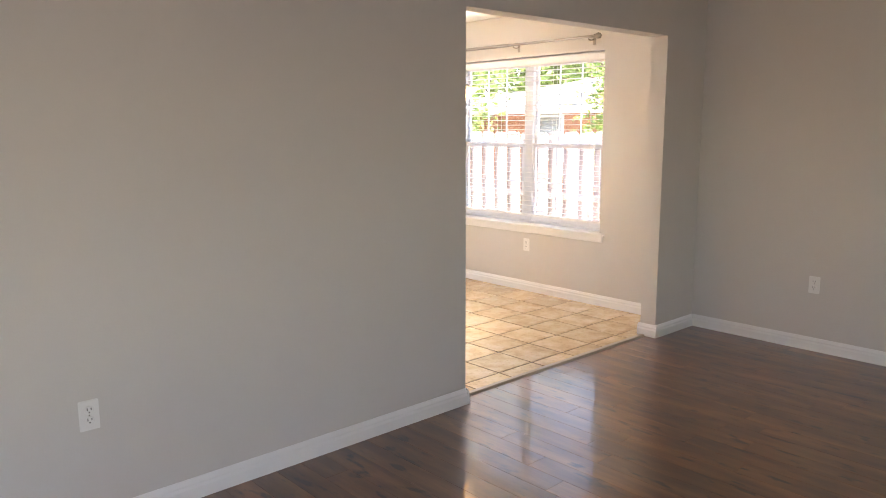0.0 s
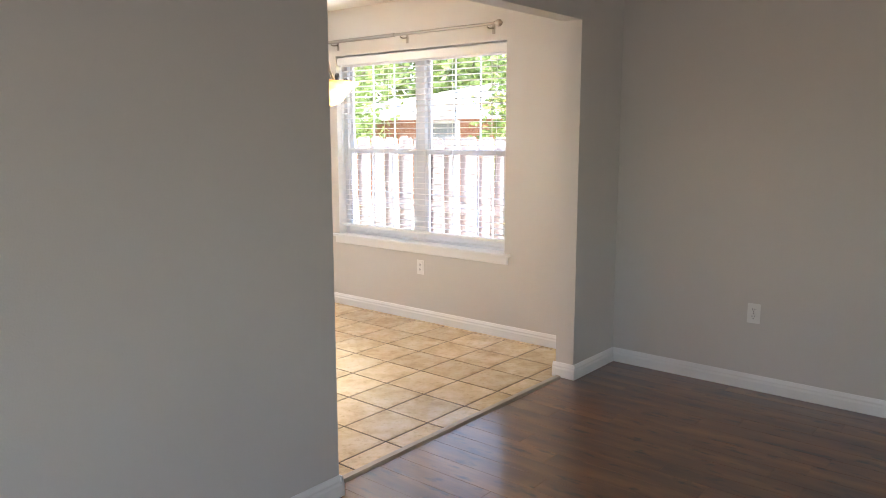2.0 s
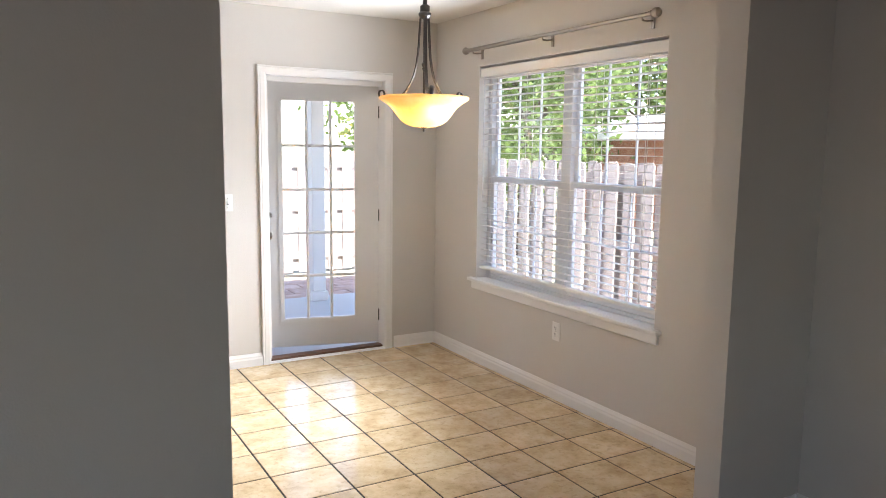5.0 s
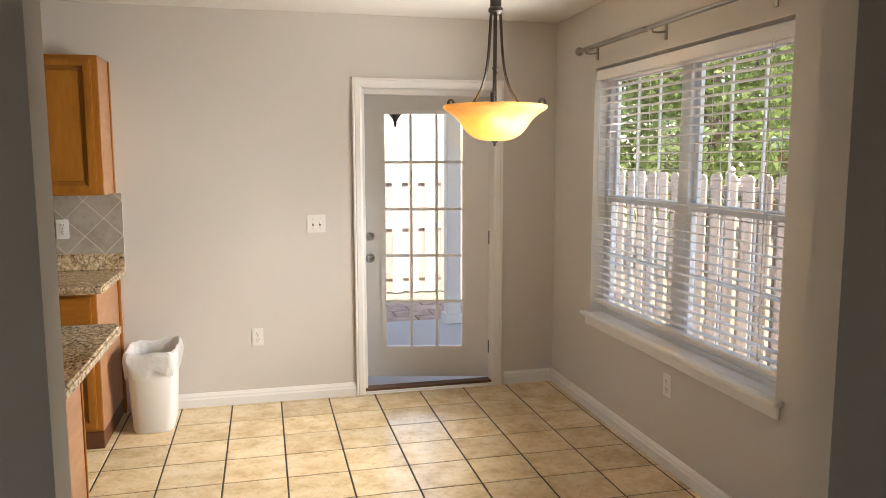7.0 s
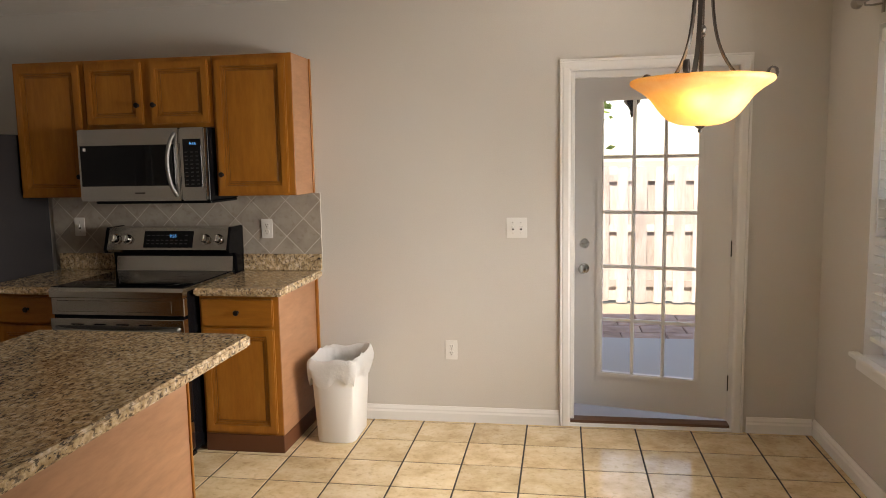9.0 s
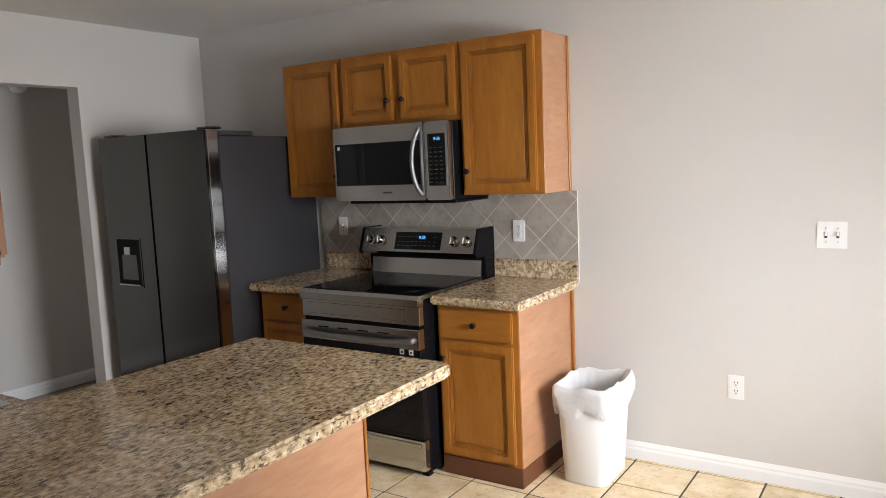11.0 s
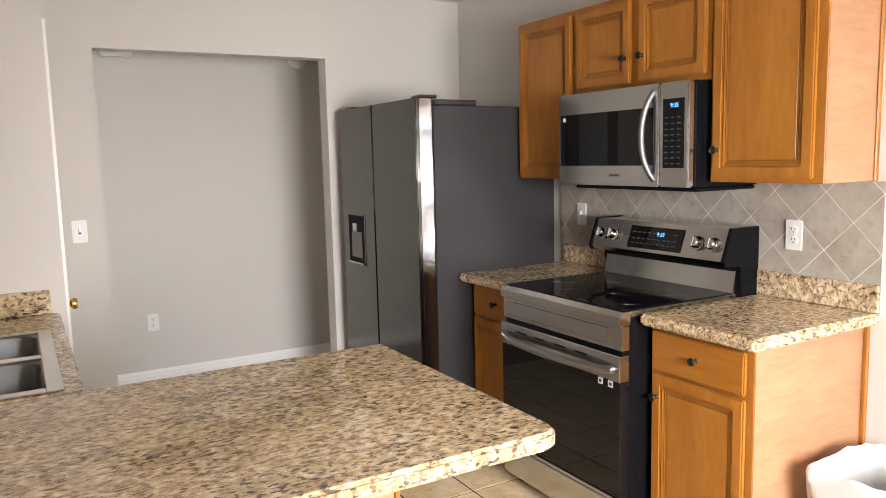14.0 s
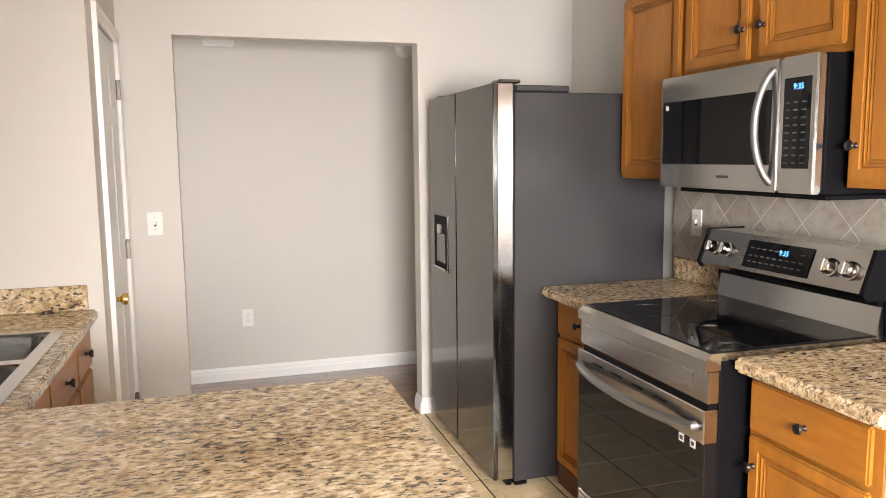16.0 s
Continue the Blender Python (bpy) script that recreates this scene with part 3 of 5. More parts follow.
    part("sill_plate", prism([(NY - 0.012, 0.0), (NY - 0.004, 0.012), (NY + 0.02, 0.012), (NY + 0.02, 0)], "x", DX0 - 0.002, DX1 + 0.002), M_TRIM, f)
    part("threshold", prism([(NY + 0.021, 0.0), (NY + 0.03, 0.024), (NY + 0.11, 0.024), (NY + 0.16, 0.002), (NY + 0.16, -0.05), (NY + 0.021, -0.05)], "x", DX0 + 0.007, DX1 - 0.007), M_THRESH, f, "brown wooden threshold")


back_door()


def pantry_door():
    d = thing("door_2", (PD0 + 0.0095, PY - 0.033, 0.012), "white panelled pantry door, closed, with a brass knob", "door")
    d["kind"] = "structure"
    W, H = PD1 - PD0 - 0.019, 2.015
    bm = boxes(((0, 0, 0), (W, 0.030, H)), bev=0.002)
    part("leaf", bm, M_DOOR, d)
    for z0, z1 in ((0.20, 0.82), (1.02, 1.62), (1.70, 1.90)):
        for x0, x1 in ((0.10, W / 2 - 0.05), (W / 2 + 0.05, W - 0.10)):
            part("raised_panel", boxes(((x0, 0.028, z0), (x1, 0.0335, z1)), bev=0.004), M_DOOR, d)
    knob(d, "door_knob", (W - 0.06, 0.03, 0.88), 1, M_BRASS, 0.026, "polished brass door knob")
    for z in (0.25, 1.03, 1.80):
        part("hinge", boxes(((-0.012, 0.031, z - 0.045), (0.030, 0.036, z + 0.045)), ((-0.005, 0.031, z - 0.048), (0.007, 0.050, z + 0.048)), bev=0.002), M_HINGE, d, "grey metal hinge")
    f = thing("door_frame", (0, 0, 0), "white casing round the pantry door", "door frame")
    f["kind"] = "structure"
    casing(f, PD0 + 0.004, PD1 - 0.004, PDH - 0.004, PY, 1)
    part("jamb", boxes(((PD0, PY - 0.11, 0), (PD0 + 0.008, PY - 0.0005, PDH))), M_TRIM, f)
    part("jamb", boxes(((PD1 - 0.008, PY - 0.11, 0), (PD1, PY - 0.0005, PDH))), M_TRIM, f)


pantry_door()

# ---- window ----


def window():
    w = thing("window_1", (EX, (WY0 + WY1) / 2, WZ0), "white twin single-hung window with grilles", "window")
    w["kind"] = "structure"
    hw, h = (WY1 - WY0) / 2, WZ1 - WZ0
    X0, X1 = 0.085, 0.145
    part("window_frame", boxes(((X0, -hw, 0), (X1, -hw + 0.045, h)), ((X0, hw - 0.045, 0), (X1, hw, h)), ((X0, -hw + 0.045, 0), (X1, hw - 0.045, 0.045)), ((X0, -hw + 0.045, h - 0.045), (X1, hw - 0.045, h)), ((X0, -0.045, 0.045), (X1, 0.045, h - 0.045)), bev=0.004), M_VINYL, w)
    zr = 0.735
    for y0, y1 in ((-hw + 0.046, -0.046), (0.046, hw - 0.046)):
        for z0, z1, xa in ((0.046, zr + 0.02, X0 + 0.004), (zr - 0.02, h - 0.046, X0 + 0.030)):
            s = part("sash", ring_mesh((y0, z0, y1, z1), (y0 + 0.035, z0 + 0.04, y1 - 0.035, z1 - 0.04), "x", xa, xa + 0.024, 0.003), M_VINYL, w)
            p = part("pane", boxes(((xa + 0.010, y0 + 0.034, z0 + 0.039), (xa + 0.014, y1 - 0.034, z1 - 0.039))), M_GLASS, s)
            p.visible_shadow = False
            zm = (z0 + z1) / 2
            for q in (1, 2):
                ym = y0 + 0.035 + (y1 - y0 - 0.07) * q / 3
                part("grille", boxes(((xa + 0.006, ym - 0.005, z0 + 0.04), (xa + 0.018, ym + 0.005, z1 - 0.04))), M_VINYL, s)
            part("grille", boxes(((xa + 0.007, y0 + 0.035, zm - 0.005), (xa + 0.017, y1 - 0.035, zm + 0.005))), M_VINYL, s)
    part("reveal", boxes(((0.001, hw - 0.003, 0.02), (X0, hw, h)), ((0.001, -hw, 0.02), (X0, -hw + 0.003, h)), ((0.001, -hw + 0.003, h - 0.003), (X0, hw - 0.003, h))), M_TRIM, w)
    st = part("window_sill", boxes(((-0.045, -hw - 0.055, 0.0), (-0.0005, hw + 0.055, 0.022)), ((-0.0005, -hw, 0.0005), (X0, hw, 0.0215)), bev=0.004), M_TRIM, w)
    part("apron", boxes(((-0.018, -hw - 0.035, -0.058), (-0.0005, hw + 0.035, -0.0005)), bev=0.005), M_TRIM, st)


window()


def blind():
    yc = (WY0 + WY1) / 2
    b = thing("window_blind", (EX + 0.045, yc, 0.0), "white horizontal slat blind, lowered with open slats", "blind")
    hw = (WY1 - WY0) / 2 - 0.012
    part("valance", boxes(((-0.036, -hw - 0.006, 2.040), (-0.026, hw + 0.006, 2.100)), bev=0.003), M_BLIND, b)
    part("headrail", boxes(((-0.024, -hw, 2.05), (0.026, hw, 2.102)), bev=0.002), M_BLIND, b)
    n, z0, z1 = 31, 0.745, 2.035
    me = finish(boxes(((-0.025, -hw, -0.0014), (0.025, hw, 0.0014)), bev=0.001), "slat", M_BLIND)
    for k in range(n):
        o = new("slat", me)
        o.parent = b
        o.matrix_basis = pose(0, 0, z0 + (z1 - z0) * k / (n - 1), 0, 3, 0)
    part("bottom_rail", boxes(((-0.026, -hw, 0.690), (0.026, hw, 0.712)), bev=0.004), M_BLIND, b)
    for y in (-hw + 0.12, -hw / 2.6, hw / 2.6, hw - 0.12):
        part("ladder_cord", boxes(((-0.0275, y - 0.001, 0.70), (-0.0255, y + 0.001, 2.05)), ((0.0255, y - 0.001, 0.70), (0.0275, y + 0.001, 2.05))), M_CORD, b)
    part("tilt_wand", tube([(-0.040, hw - 0.05, 2.045), (-0.040, hw - 0.05, 1.20)], 0.005, 8), M_VINYL, b)
    part("pull_cord", tube([(-0.040, -hw + 0.12, 2.05), (-0.040, -hw + 0.12, 0.78), (-0.040, -hw + 0.12, 0.74)], [0.002, 0.002, 0.008], 6), M_CORD, b)


blind()


def curtain_rod():
    r = thing("curtain_rod", (5.42, 4.75, 2.222), "brushed nickel curtain rod with ball finials and clip rings", "curtain rod")
    part("rod", tube([(0, -0.86, 0), (0, 0.10, 0)], 0.0115, 14), M_ROD, r, "", True)
    part("rod_sleeve", tube([(0, 0.08, 0), (0, 0.86, 0)], 0.0145, 14), M_ROD, r, "", True)
    for s in (-1, 1):
        prof = [(0, 0.852), (0.013, 0.852), (0.016, 0.862), (0.012, 0.868), (0.022, 0.880), (0.026, 0.895), (0.022, 0.910), (0.010, 0.918), (0.008, 0.924), (0, 0.926)]
        part("finial", lathe([(a, s * -b) for a, b in prof], 18, None, (0, 0, 0), "y"), M_ROD, r, "", True)
    for y in (-0.80, 0.02, 0.80):
        br = part("bracket", tube([(0.0, y, -0.012), (0.0, y, -0.024), (0.03, y, -0.026), (0.074, y, -0.02)], 0.005, 8), M_ROD, r)
        part("bracket_plate", boxes(((0.072, y - 0.012, -0.06), (0.0795, y + 0.012, 0.02)), bev=0.002), M_ROD, br)


curtain_rod()

# ---- wall plates ----


def outlet(at, rz, label="white duplex power outlet on the wall"):
    """A duplex outlet; its face points to local -y."""
    o = thing("wall_outlet", at, label, "outlet", rz, "wall plates")
    part("cover_plate", boxes(((-0.036, -0.006, -0.058), (0.036, -0.0005, 0.058)), bev=0.003, seg=2), M_PLASTIC, o)
    for z in (-0.020, 0.020):
        s = part("socket", lathe([(0, 0.0060), (0.0165, 0.0060), (0.0165, 0.0085), (0.015, 0.0092), (0, 0.0092)], 20, None, (0, 0, z), "y"), M_PLASTIC, o)
        part("slots", boxes(((-0.0085, -0.0098, z + 0.000), (-0.0055, -0.0090, z + 0.010)), ((0.0055, -0.0098, z + 0.001), (0.0085, -0.0090, z + 0.009)), ((-0.0025, -0.0098, z - 0.010), (0.0025, -0.0090, z - 0.005))), M_SLOT, s)
    part("screw", lathe([(0, 0.006), (0.003, 0.006), (0.002, 0.0075), (0, 0.0075)], 8, None, (0, 0, 0), "y"), M_CHROME, o)
    return o


def switch(at, rz, gangs, label):
    w = 0.036 + 0.023 * (gangs - 1)
    o = thing("light_switch", at, label, "light switch", rz, "wall plates")
    part("cover_plate", boxes(((-w, -0.006, -0.058), (w, -0.0005, 0.058)), bev=0.003, seg=2), M_PLASTIC, o)
    for k in range(gangs):
        x = (k - (gangs - 1) / 2) * 0.046
        part("toggle", boxes(((x - 0.005, -0.018, -0.004), (x + 0.005, -0.005, 0.014)), bev=0.002), M_PLASTIC, o)
        part("toggle_slot", boxes(((x - 0.006, -0.0068, -0.013), (x + 0.006, -0.0058, 0.013))), M_SLOT, o)
        for z in (0.03, -0.03):
            part("screw", lathe([(0, 0.006), (0.003, 0.006), (0.002, 0.0075), (0, 0.0075)], 8, None, (x, 0, z), "y"), M_CHROME, o)


outlet((3.467, NY, 0.437), 0)
switch((3.857, NY, 1.163), 0, 2, "white double toggle switch plate on the wall")
outlet((EX, 4.648, 0.43), -90, "white power outlet under the window sill")
outlet((EX, 2.089, 0.452), -90)
outlet((1.155, SY0, 0.465), 0)
switch((KX, 3.872, 1.155), 90, 1, "white single toggle switch beside the hall opening")
outlet((HX, 4.345, 0.420), 90, "white power outlet on the hall wall")
outlet((2.356, NY - 0.012, 1.163), 0, "white power outlet on the tiled backsplash")
switch((1.117, NY - 0.012, 1.178), 0, 1, "white single switch plate on the tiled backsplash")

# hall fittings
sd = thing("smoke_detector", (HX, 5.455, 2.222), "round white smoke detector high on the hall wall", "smoke detector", 90)
part("base_ring", lathe([(0, 0), (0.068, 0), (0.068, 0.012), (0.060, 0.014), (0, 0.014)], 28, None, (0, 0, 0), "y"), M_PLASTIC, sd, "", True)
part("cover", lathe([(0, 0.014), (0.055, 0.014), (0.052, 0.034), (0.040, 0.040), (0, 0.040)], 28, None, (0, 0, 0), "y"), M_PLASTIC, sd, "", True)
ch = thing("door_chime", (HX, 4.235, 2.25), "white rectangular door chime box high on the hall wall", "door chime", 90)
part("cover", boxes(((-0.095, -0.05, -0.062), (0.095, -0.001, 0.062)), bev=0.008, seg=2), M_PLASTIC, ch)

# ---- pendant lamp ----


def pendant():
    p = thing("pendant_lamp", (4.594, 4.72, 0), "lit amber glass bowl pendant on dark bronze arms", "pendant lamp")
    outer = bezier((0.002, 0, 1.660), (0.100, 0, 1.655), (0.128, 0, 1.690), (0.163, 0, 1.742), 10) + bezier((0.163, 0, 1.742), (0.186, 0, 1.776), (0.214, 0, 1.788), (0.240, 0, 1.806), 8)[1:]
    prof = [(v.x, v.z) for v in outer] + [(0.244, 1.813), (0.243, 1.821), (0.237, 1.824)] + [(max(v.x - 0.006, 0.002), v.z + 0.006) for v in outer[::-1]]
    part("glass_bowl", lathe(prof, 56), M_SHADE, p, "amber alabaster glass bowl", True)
    part("finial", lathe([(0, 1.634), (0.006, 1.637), (0.008, 1.644), (0.005, 1.648), (0.016, 1.656), (0.020, 1.661), (0, 1.661)], 16), M_BRONZE, p, "", True)
    part("stem", tube([(0, 0, 1.67), (0, 0, 2.25)], 0.0075, 12), M_BRONZE, p, "", True)
    part("stem_collar", lathe([(0, 1.965), (0.010, 1.967), (0.013, 1.973), (0.010, 1.980), (0.013, 1.986), (0.016, 1.995), (0.010, 2.006), (0, 2.010)], 16), M_BRONZE, p, "", True)
    part("hub", lathe([(0, 2.235), (0.020, 2.235), (0.034, 2.25), (0.034, 2.262), (0.026, 2.27), (0.026, 2.30), (0.012, 2.31), (0.010, CEIL - 0.03), (0.062, CEIL - 0.025), (0.066, CEIL - 0.001), (0, CEIL - 0.001)], 24), M_BRONZE, p, "", True)
    for k in range(3):
        a = radians(10 + 120 * k)
        c, s = math.cos(a), math.sin(a)
        path = bezier((0.024, 0, 2.250), (0.040, 0, 2.06), (0.030, 0, 1.945), (0.118, 0, 1.846), 16)
        path += bezier((0.118, 0, 1.846), (0.150, 0, 1.815), (0.195, 0, 1.806), (0.236, 0, 1.824), 6)[1:]
        path += [Vector((0.250 - 0.017 * math.cos(w) + 0.004, 0, 1.842 + 0.020 * math.sin(w))) for w in [radians(-60 + 34 * j) for j in range(10)]]
        part("arm", strap([(v.x * c, v.x * s, v.z) for v in path], (-s, c, 0), 0.0085, 0.0036), M_BRONZE, p, "", True)
        q = a + radians(14)
        part("bulb_socket", tube([(0.02 * math.cos(q), 0.02 * math.sin(q), 1.80), (0.055 * math.cos(q), 0.055 * math.sin(q), 1.79)], 0.014, 10), M_BRONZE, p)
        la = bpy.data.lights.new("pendant_bulb", "POINT")
        la.energy, la.color, la.shadow_soft_size = 0.36, (1.0, 0.85, 0.60), 0.02
        lo = new("pendant_bulb", la)
        lo.location = (4.594 + 0.126 * math.cos(q), 4.72 + 0.126 * math.sin(q), 1.764)


pendant()

# ---- kitchen ----


def cab_front(name, parent, x0, x1, z0, z1, y, knob_at=None, flat=False):
    """A framed cabinet door or a drawer front facing -y with its knob."""
    t = 0.020
    if flat:
        d = part(name, boxes(((x0, y - t, z0), (x1, y, z1)), bev=0.005, seg=2), M_MAPLE_H, parent)
    else:
        s = 0.043
        d = part(name, ring_mesh((x0, z0, x1, z1), (x0 + s, z0 + s, x1 - s, z1 - s), "y", y - t, y, 0.005, 2), M_MAPLE, parent)
        part("glaze_line", boxes(((x0 + s - 0.004, y - 0.0075, z0 + s - 0.004), (x1 - s + 0.004, y - 0.002, z1 - s + 0.004))), M_GROOVE, d)
        for a, b, h in ((0.0025, 0.0110, 0.0155), (0.0135, 0.0200, 0.0125)):
            part("bead", ring_mesh((x0 + s + a, z0 + s + a, x1 - s - a, z1 - s - a), (x0 + s + b, z0 + s + b, x1 - s - b, z1 - s - b), "y", y - h, y - 0.003, 0.003, 2), M_MAPLE, d)
        e = s + 0.0225
        part("centre_panel", boxes(((x0 + e, y - 0.0105, z0 + e), (x1 - e, y - 0.001, z1 - e)), bev=0.002), M_MAPLE, d)
    if knob_at:
        kx, kz = knob_at
        part("knob", lathe([(0, 0), (0.009, 0), (0.006, 0.004), (0.005, 0.012), (0.013, 0.018), (0.0155, 0.023), (0.013, 0.028), (0.005, 0.030), (0, 0.030)], 16, None, (kx, y - t, kz), "y"), M_KNOB, d, "dark bronze round knob", True)
    return d


def upper(x0, x1, z0, z1, doors, label):
    c = thing("wall_cabinet", ((x0 + x1) / 2, NY, z0), label, "cabinet", 0, "kitchen wall cabinets")
    w, h = (x1 - x0) / 2, z1 - z0
    yf = -0.295
    part("body", boxes(((-w + 0.001, yf + 0.0, 0), (w - 0.001, -0.001, h)), bev=0.002), M_MAPLE, c)
    for a, b, lo, kn in doors:
        cab_front("door", c, a - (x0 + x1) / 2, b - (x0 + x1) / 2, lo - z0, h - 0.022, yf, (kn[0] - (x0 + x1) / 2, kn[1] - z0) if kn else None)
    return c


UL = "honey maple wall cabinet with a framed door and dark knob"
upper(0.955, 1.408, 1.375, 2.152, [(0.975, 1.385, 1.390, (1.362, 1.495))], UL)
upper(1.408, 2.188, 1.762, 2.152, [(1.422, 1.770, 1.785, (1.745, 1.890)), (1.820, 2.170, 1.785, (1.845, 1.890))], "short honey maple wall cabinet with two doors above the microwave")
cr = upper(2.188, 2.652, 1.375, 2.152, [(2.208, 2.618, 1.390, (2.232, 1.495))], UL)
part("side_panel", boxes(((0.2312, -0.293, 0.002), (0.2335, -0.002, 0.775))), M_PANEL, cr)
part("scribe_strip", boxes(((0.2336, -0.022, 0.0), (0.2420, -0.0005, 0.777)), bev=0.003), M_MAPLE, cr)


def base_cab(x0, x1, label, hinge):
    c = thing("base_cabinet", ((x0 + x1) / 2, NY, 0), label, "cabinet", 0, "kitchen base cabinets")
    w, yf = (x1 - x0) / 2, -0.600
    part("body", boxes(((-w, yf, 0.0985), (w, -0.001, 0.868)), bev=0.002), M_MAPLE, c)
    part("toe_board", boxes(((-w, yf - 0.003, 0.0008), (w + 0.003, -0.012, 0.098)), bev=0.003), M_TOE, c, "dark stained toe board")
    cab_front("drawer_front", c, -w + 0.018, w - 0.026, 0.700, 0.845, yf, (0, 0.775), True)
    cab_front("door", c, -w + 0.018, w - 0.026, 0.115, 0.685, yf, (hinge * (w - 0.045) - 0.004, 0.60))
    return c


bl = base_cab(0.968, 1.408, "honey maple base cabinet with a drawer over one door", 1)
br_ = base_cab(2.196, 2.640, "honey maple base cabinet with a drawer, beside the range", -1)
part("side_panel", boxes(((0.2221, -0.598, 0.100), (0.2250, -0.003, 0.866))), M_PANEL, br_)
part("scribe_strip", boxes(((0.2251, -0.020, 0.001), (0.2420, -0.0005, 0.867)), bev=0.003), M_MAPLE, br_)


def slab(name, polys, label, z0=0.869, z1=0.910):
    """A worktop from rectangles that butt together, with an eased edge."""
    return tagged(part(name, boxes(*[((a, b, z0), (c, d, z1)) for a, b, c, d in polys], bev=0.010, seg=3), M_GRANITE), label, "countertop")


slab("countertop", [(2.198, 5.530, 2.690, NY - 0.001)], "speckled beige granite countertop on the cabinet beside the range")
slab("countertop", [(0.963, 5.510, 1.404, NY - 0.001)], "speckled beige granite countertop between fridge and range")
for a, b in ((2.198, 2.690), (0.963, 1.404)):
    tagged(part("granite_upstand", boxes(((a, NY - 0.022, 0.911), (b, NY - 0.001, 1.010)), bev=0.003), M_GRANITE), "speckled granite upstand along the wall", "backsplash")


def clip(poly, x0, x1, z0, z1):
    for ax, v, s in ((0, x0, 1), (0, x1, -1), (1, z0, 1), (1, z1, -1)):
        out = []
        for p, q in zip(poly, poly[1:] + poly[:1]):
            ip, iq = s * (p[ax] - v) >= 0, s * (q[ax] - v) >= 0
            if ip:
                out.append(p)
            if ip != iq:
                t = (v - p[ax]) / (q[ax] - p[ax])
                out.append((p[0] + t * (q[0] - p[0]), p[1] + t * (q[1] - p[1])))
        poly = out
        if len(poly) < 3:
            return []
    return poly


def fridge():
    f = thing("refrigerator", (0.475, 5.29, 0), "dark stainless side-by-side refrigerator with a water dispenser", "refrigerator")
    part("body", boxes(((-0.470, 0.098, 0.03), (0.480, 0.84, 1.745)), bev=0.004), M_FRIDGESIDE, f, "grey painted cabinet")
    for x in (0.20, -0.46):
        part("top_cover", boxes(((x, 0.11, 1.746), (x + 0.27, 0.36, 1.775)), bev=0.006), M_FRIDGESIDE, f)
    for x0, x1, nm in ((-0.482, -0.029, "freezer_door"), (-0.018, 0.482, "fridge_door")):
        d = part(nm, boxes(((x0, 0.0, 0.045), (x1, 0.020, 1.780)), bev=0.004, seg=2), M_FRIDGE, f, "dark stainless door")
        part("door_edge", boxes(((x0 + 0.002, 0.0205, 0.046), (x1 - 0.002, 0.092, 1.778)), bev=0.002), M_FRIDGEEDGE, d, "bright metal door edge")
        part("hinge_cap", boxes(((x1 - 0.10 if nm == "fridge_door" else x0 + 0.01, 0.03, 1.781), (x1 - 0.01 if nm == "fridge_door" else x0 + 0.10, 0.13, 1.796)), bev=0.005), M_STEELDARK, d)
    part("door_gap", boxes(((-0.0285, 0.012, 0.05), (-0.0185, 0.09, 1.77))), M_BLACK, f)
    ds = part("dispenser", ring_mesh((-0.395, 0.885, -0.157, 1.182), (-0.386, 0.894, -0.166, 1.173), "y", -0.004, 0.001, 0.001), M_STEELDARK, f, "black water dispenser recess")
    part("recess", boxes(((-0.3855, -0.0015, 0.8945), (-0.1665, 0.0005, 1.125))), M_RECESS, ds)
    part("recess_back", prism([(-0.352, 0.93), (-0.200, 0.93), (-0.206, 1.08), (-0.346, 1.08)], "y", -0.0022, -0.0012), M_STEELDARK, ds)
    part("control_strip", boxes(((-0.3855, -0.004, 1.1255), (-0.1665, 0.0005, 1.1725)), bev=0.001), M_RECESS, ds)
    part("paddle", boxes(((-0.305, -0.016, 1.080), (-0.247, -0.002, 1.128)), bev=0.004), M_STEEL, ds)
    part("drip_tray", boxes(((-0.380, -0.014, 0.8945), (-0.172, 0.0, 0.904)), bev=0.002), M_STEEL, ds)
    for x in (-0.43, 0.43):
        part("foot", boxes(((x - 0.03, 0.11, 0.0005), (x + 0.03, 0.17, 0.03)), bev=0.003), M_BLACK, f)
    part("grille", boxes(((-0.46, 0.07, 0.006), (0.46, 0.095, 0.042)), bev=0.002), M_BLACK, f)


fridge()


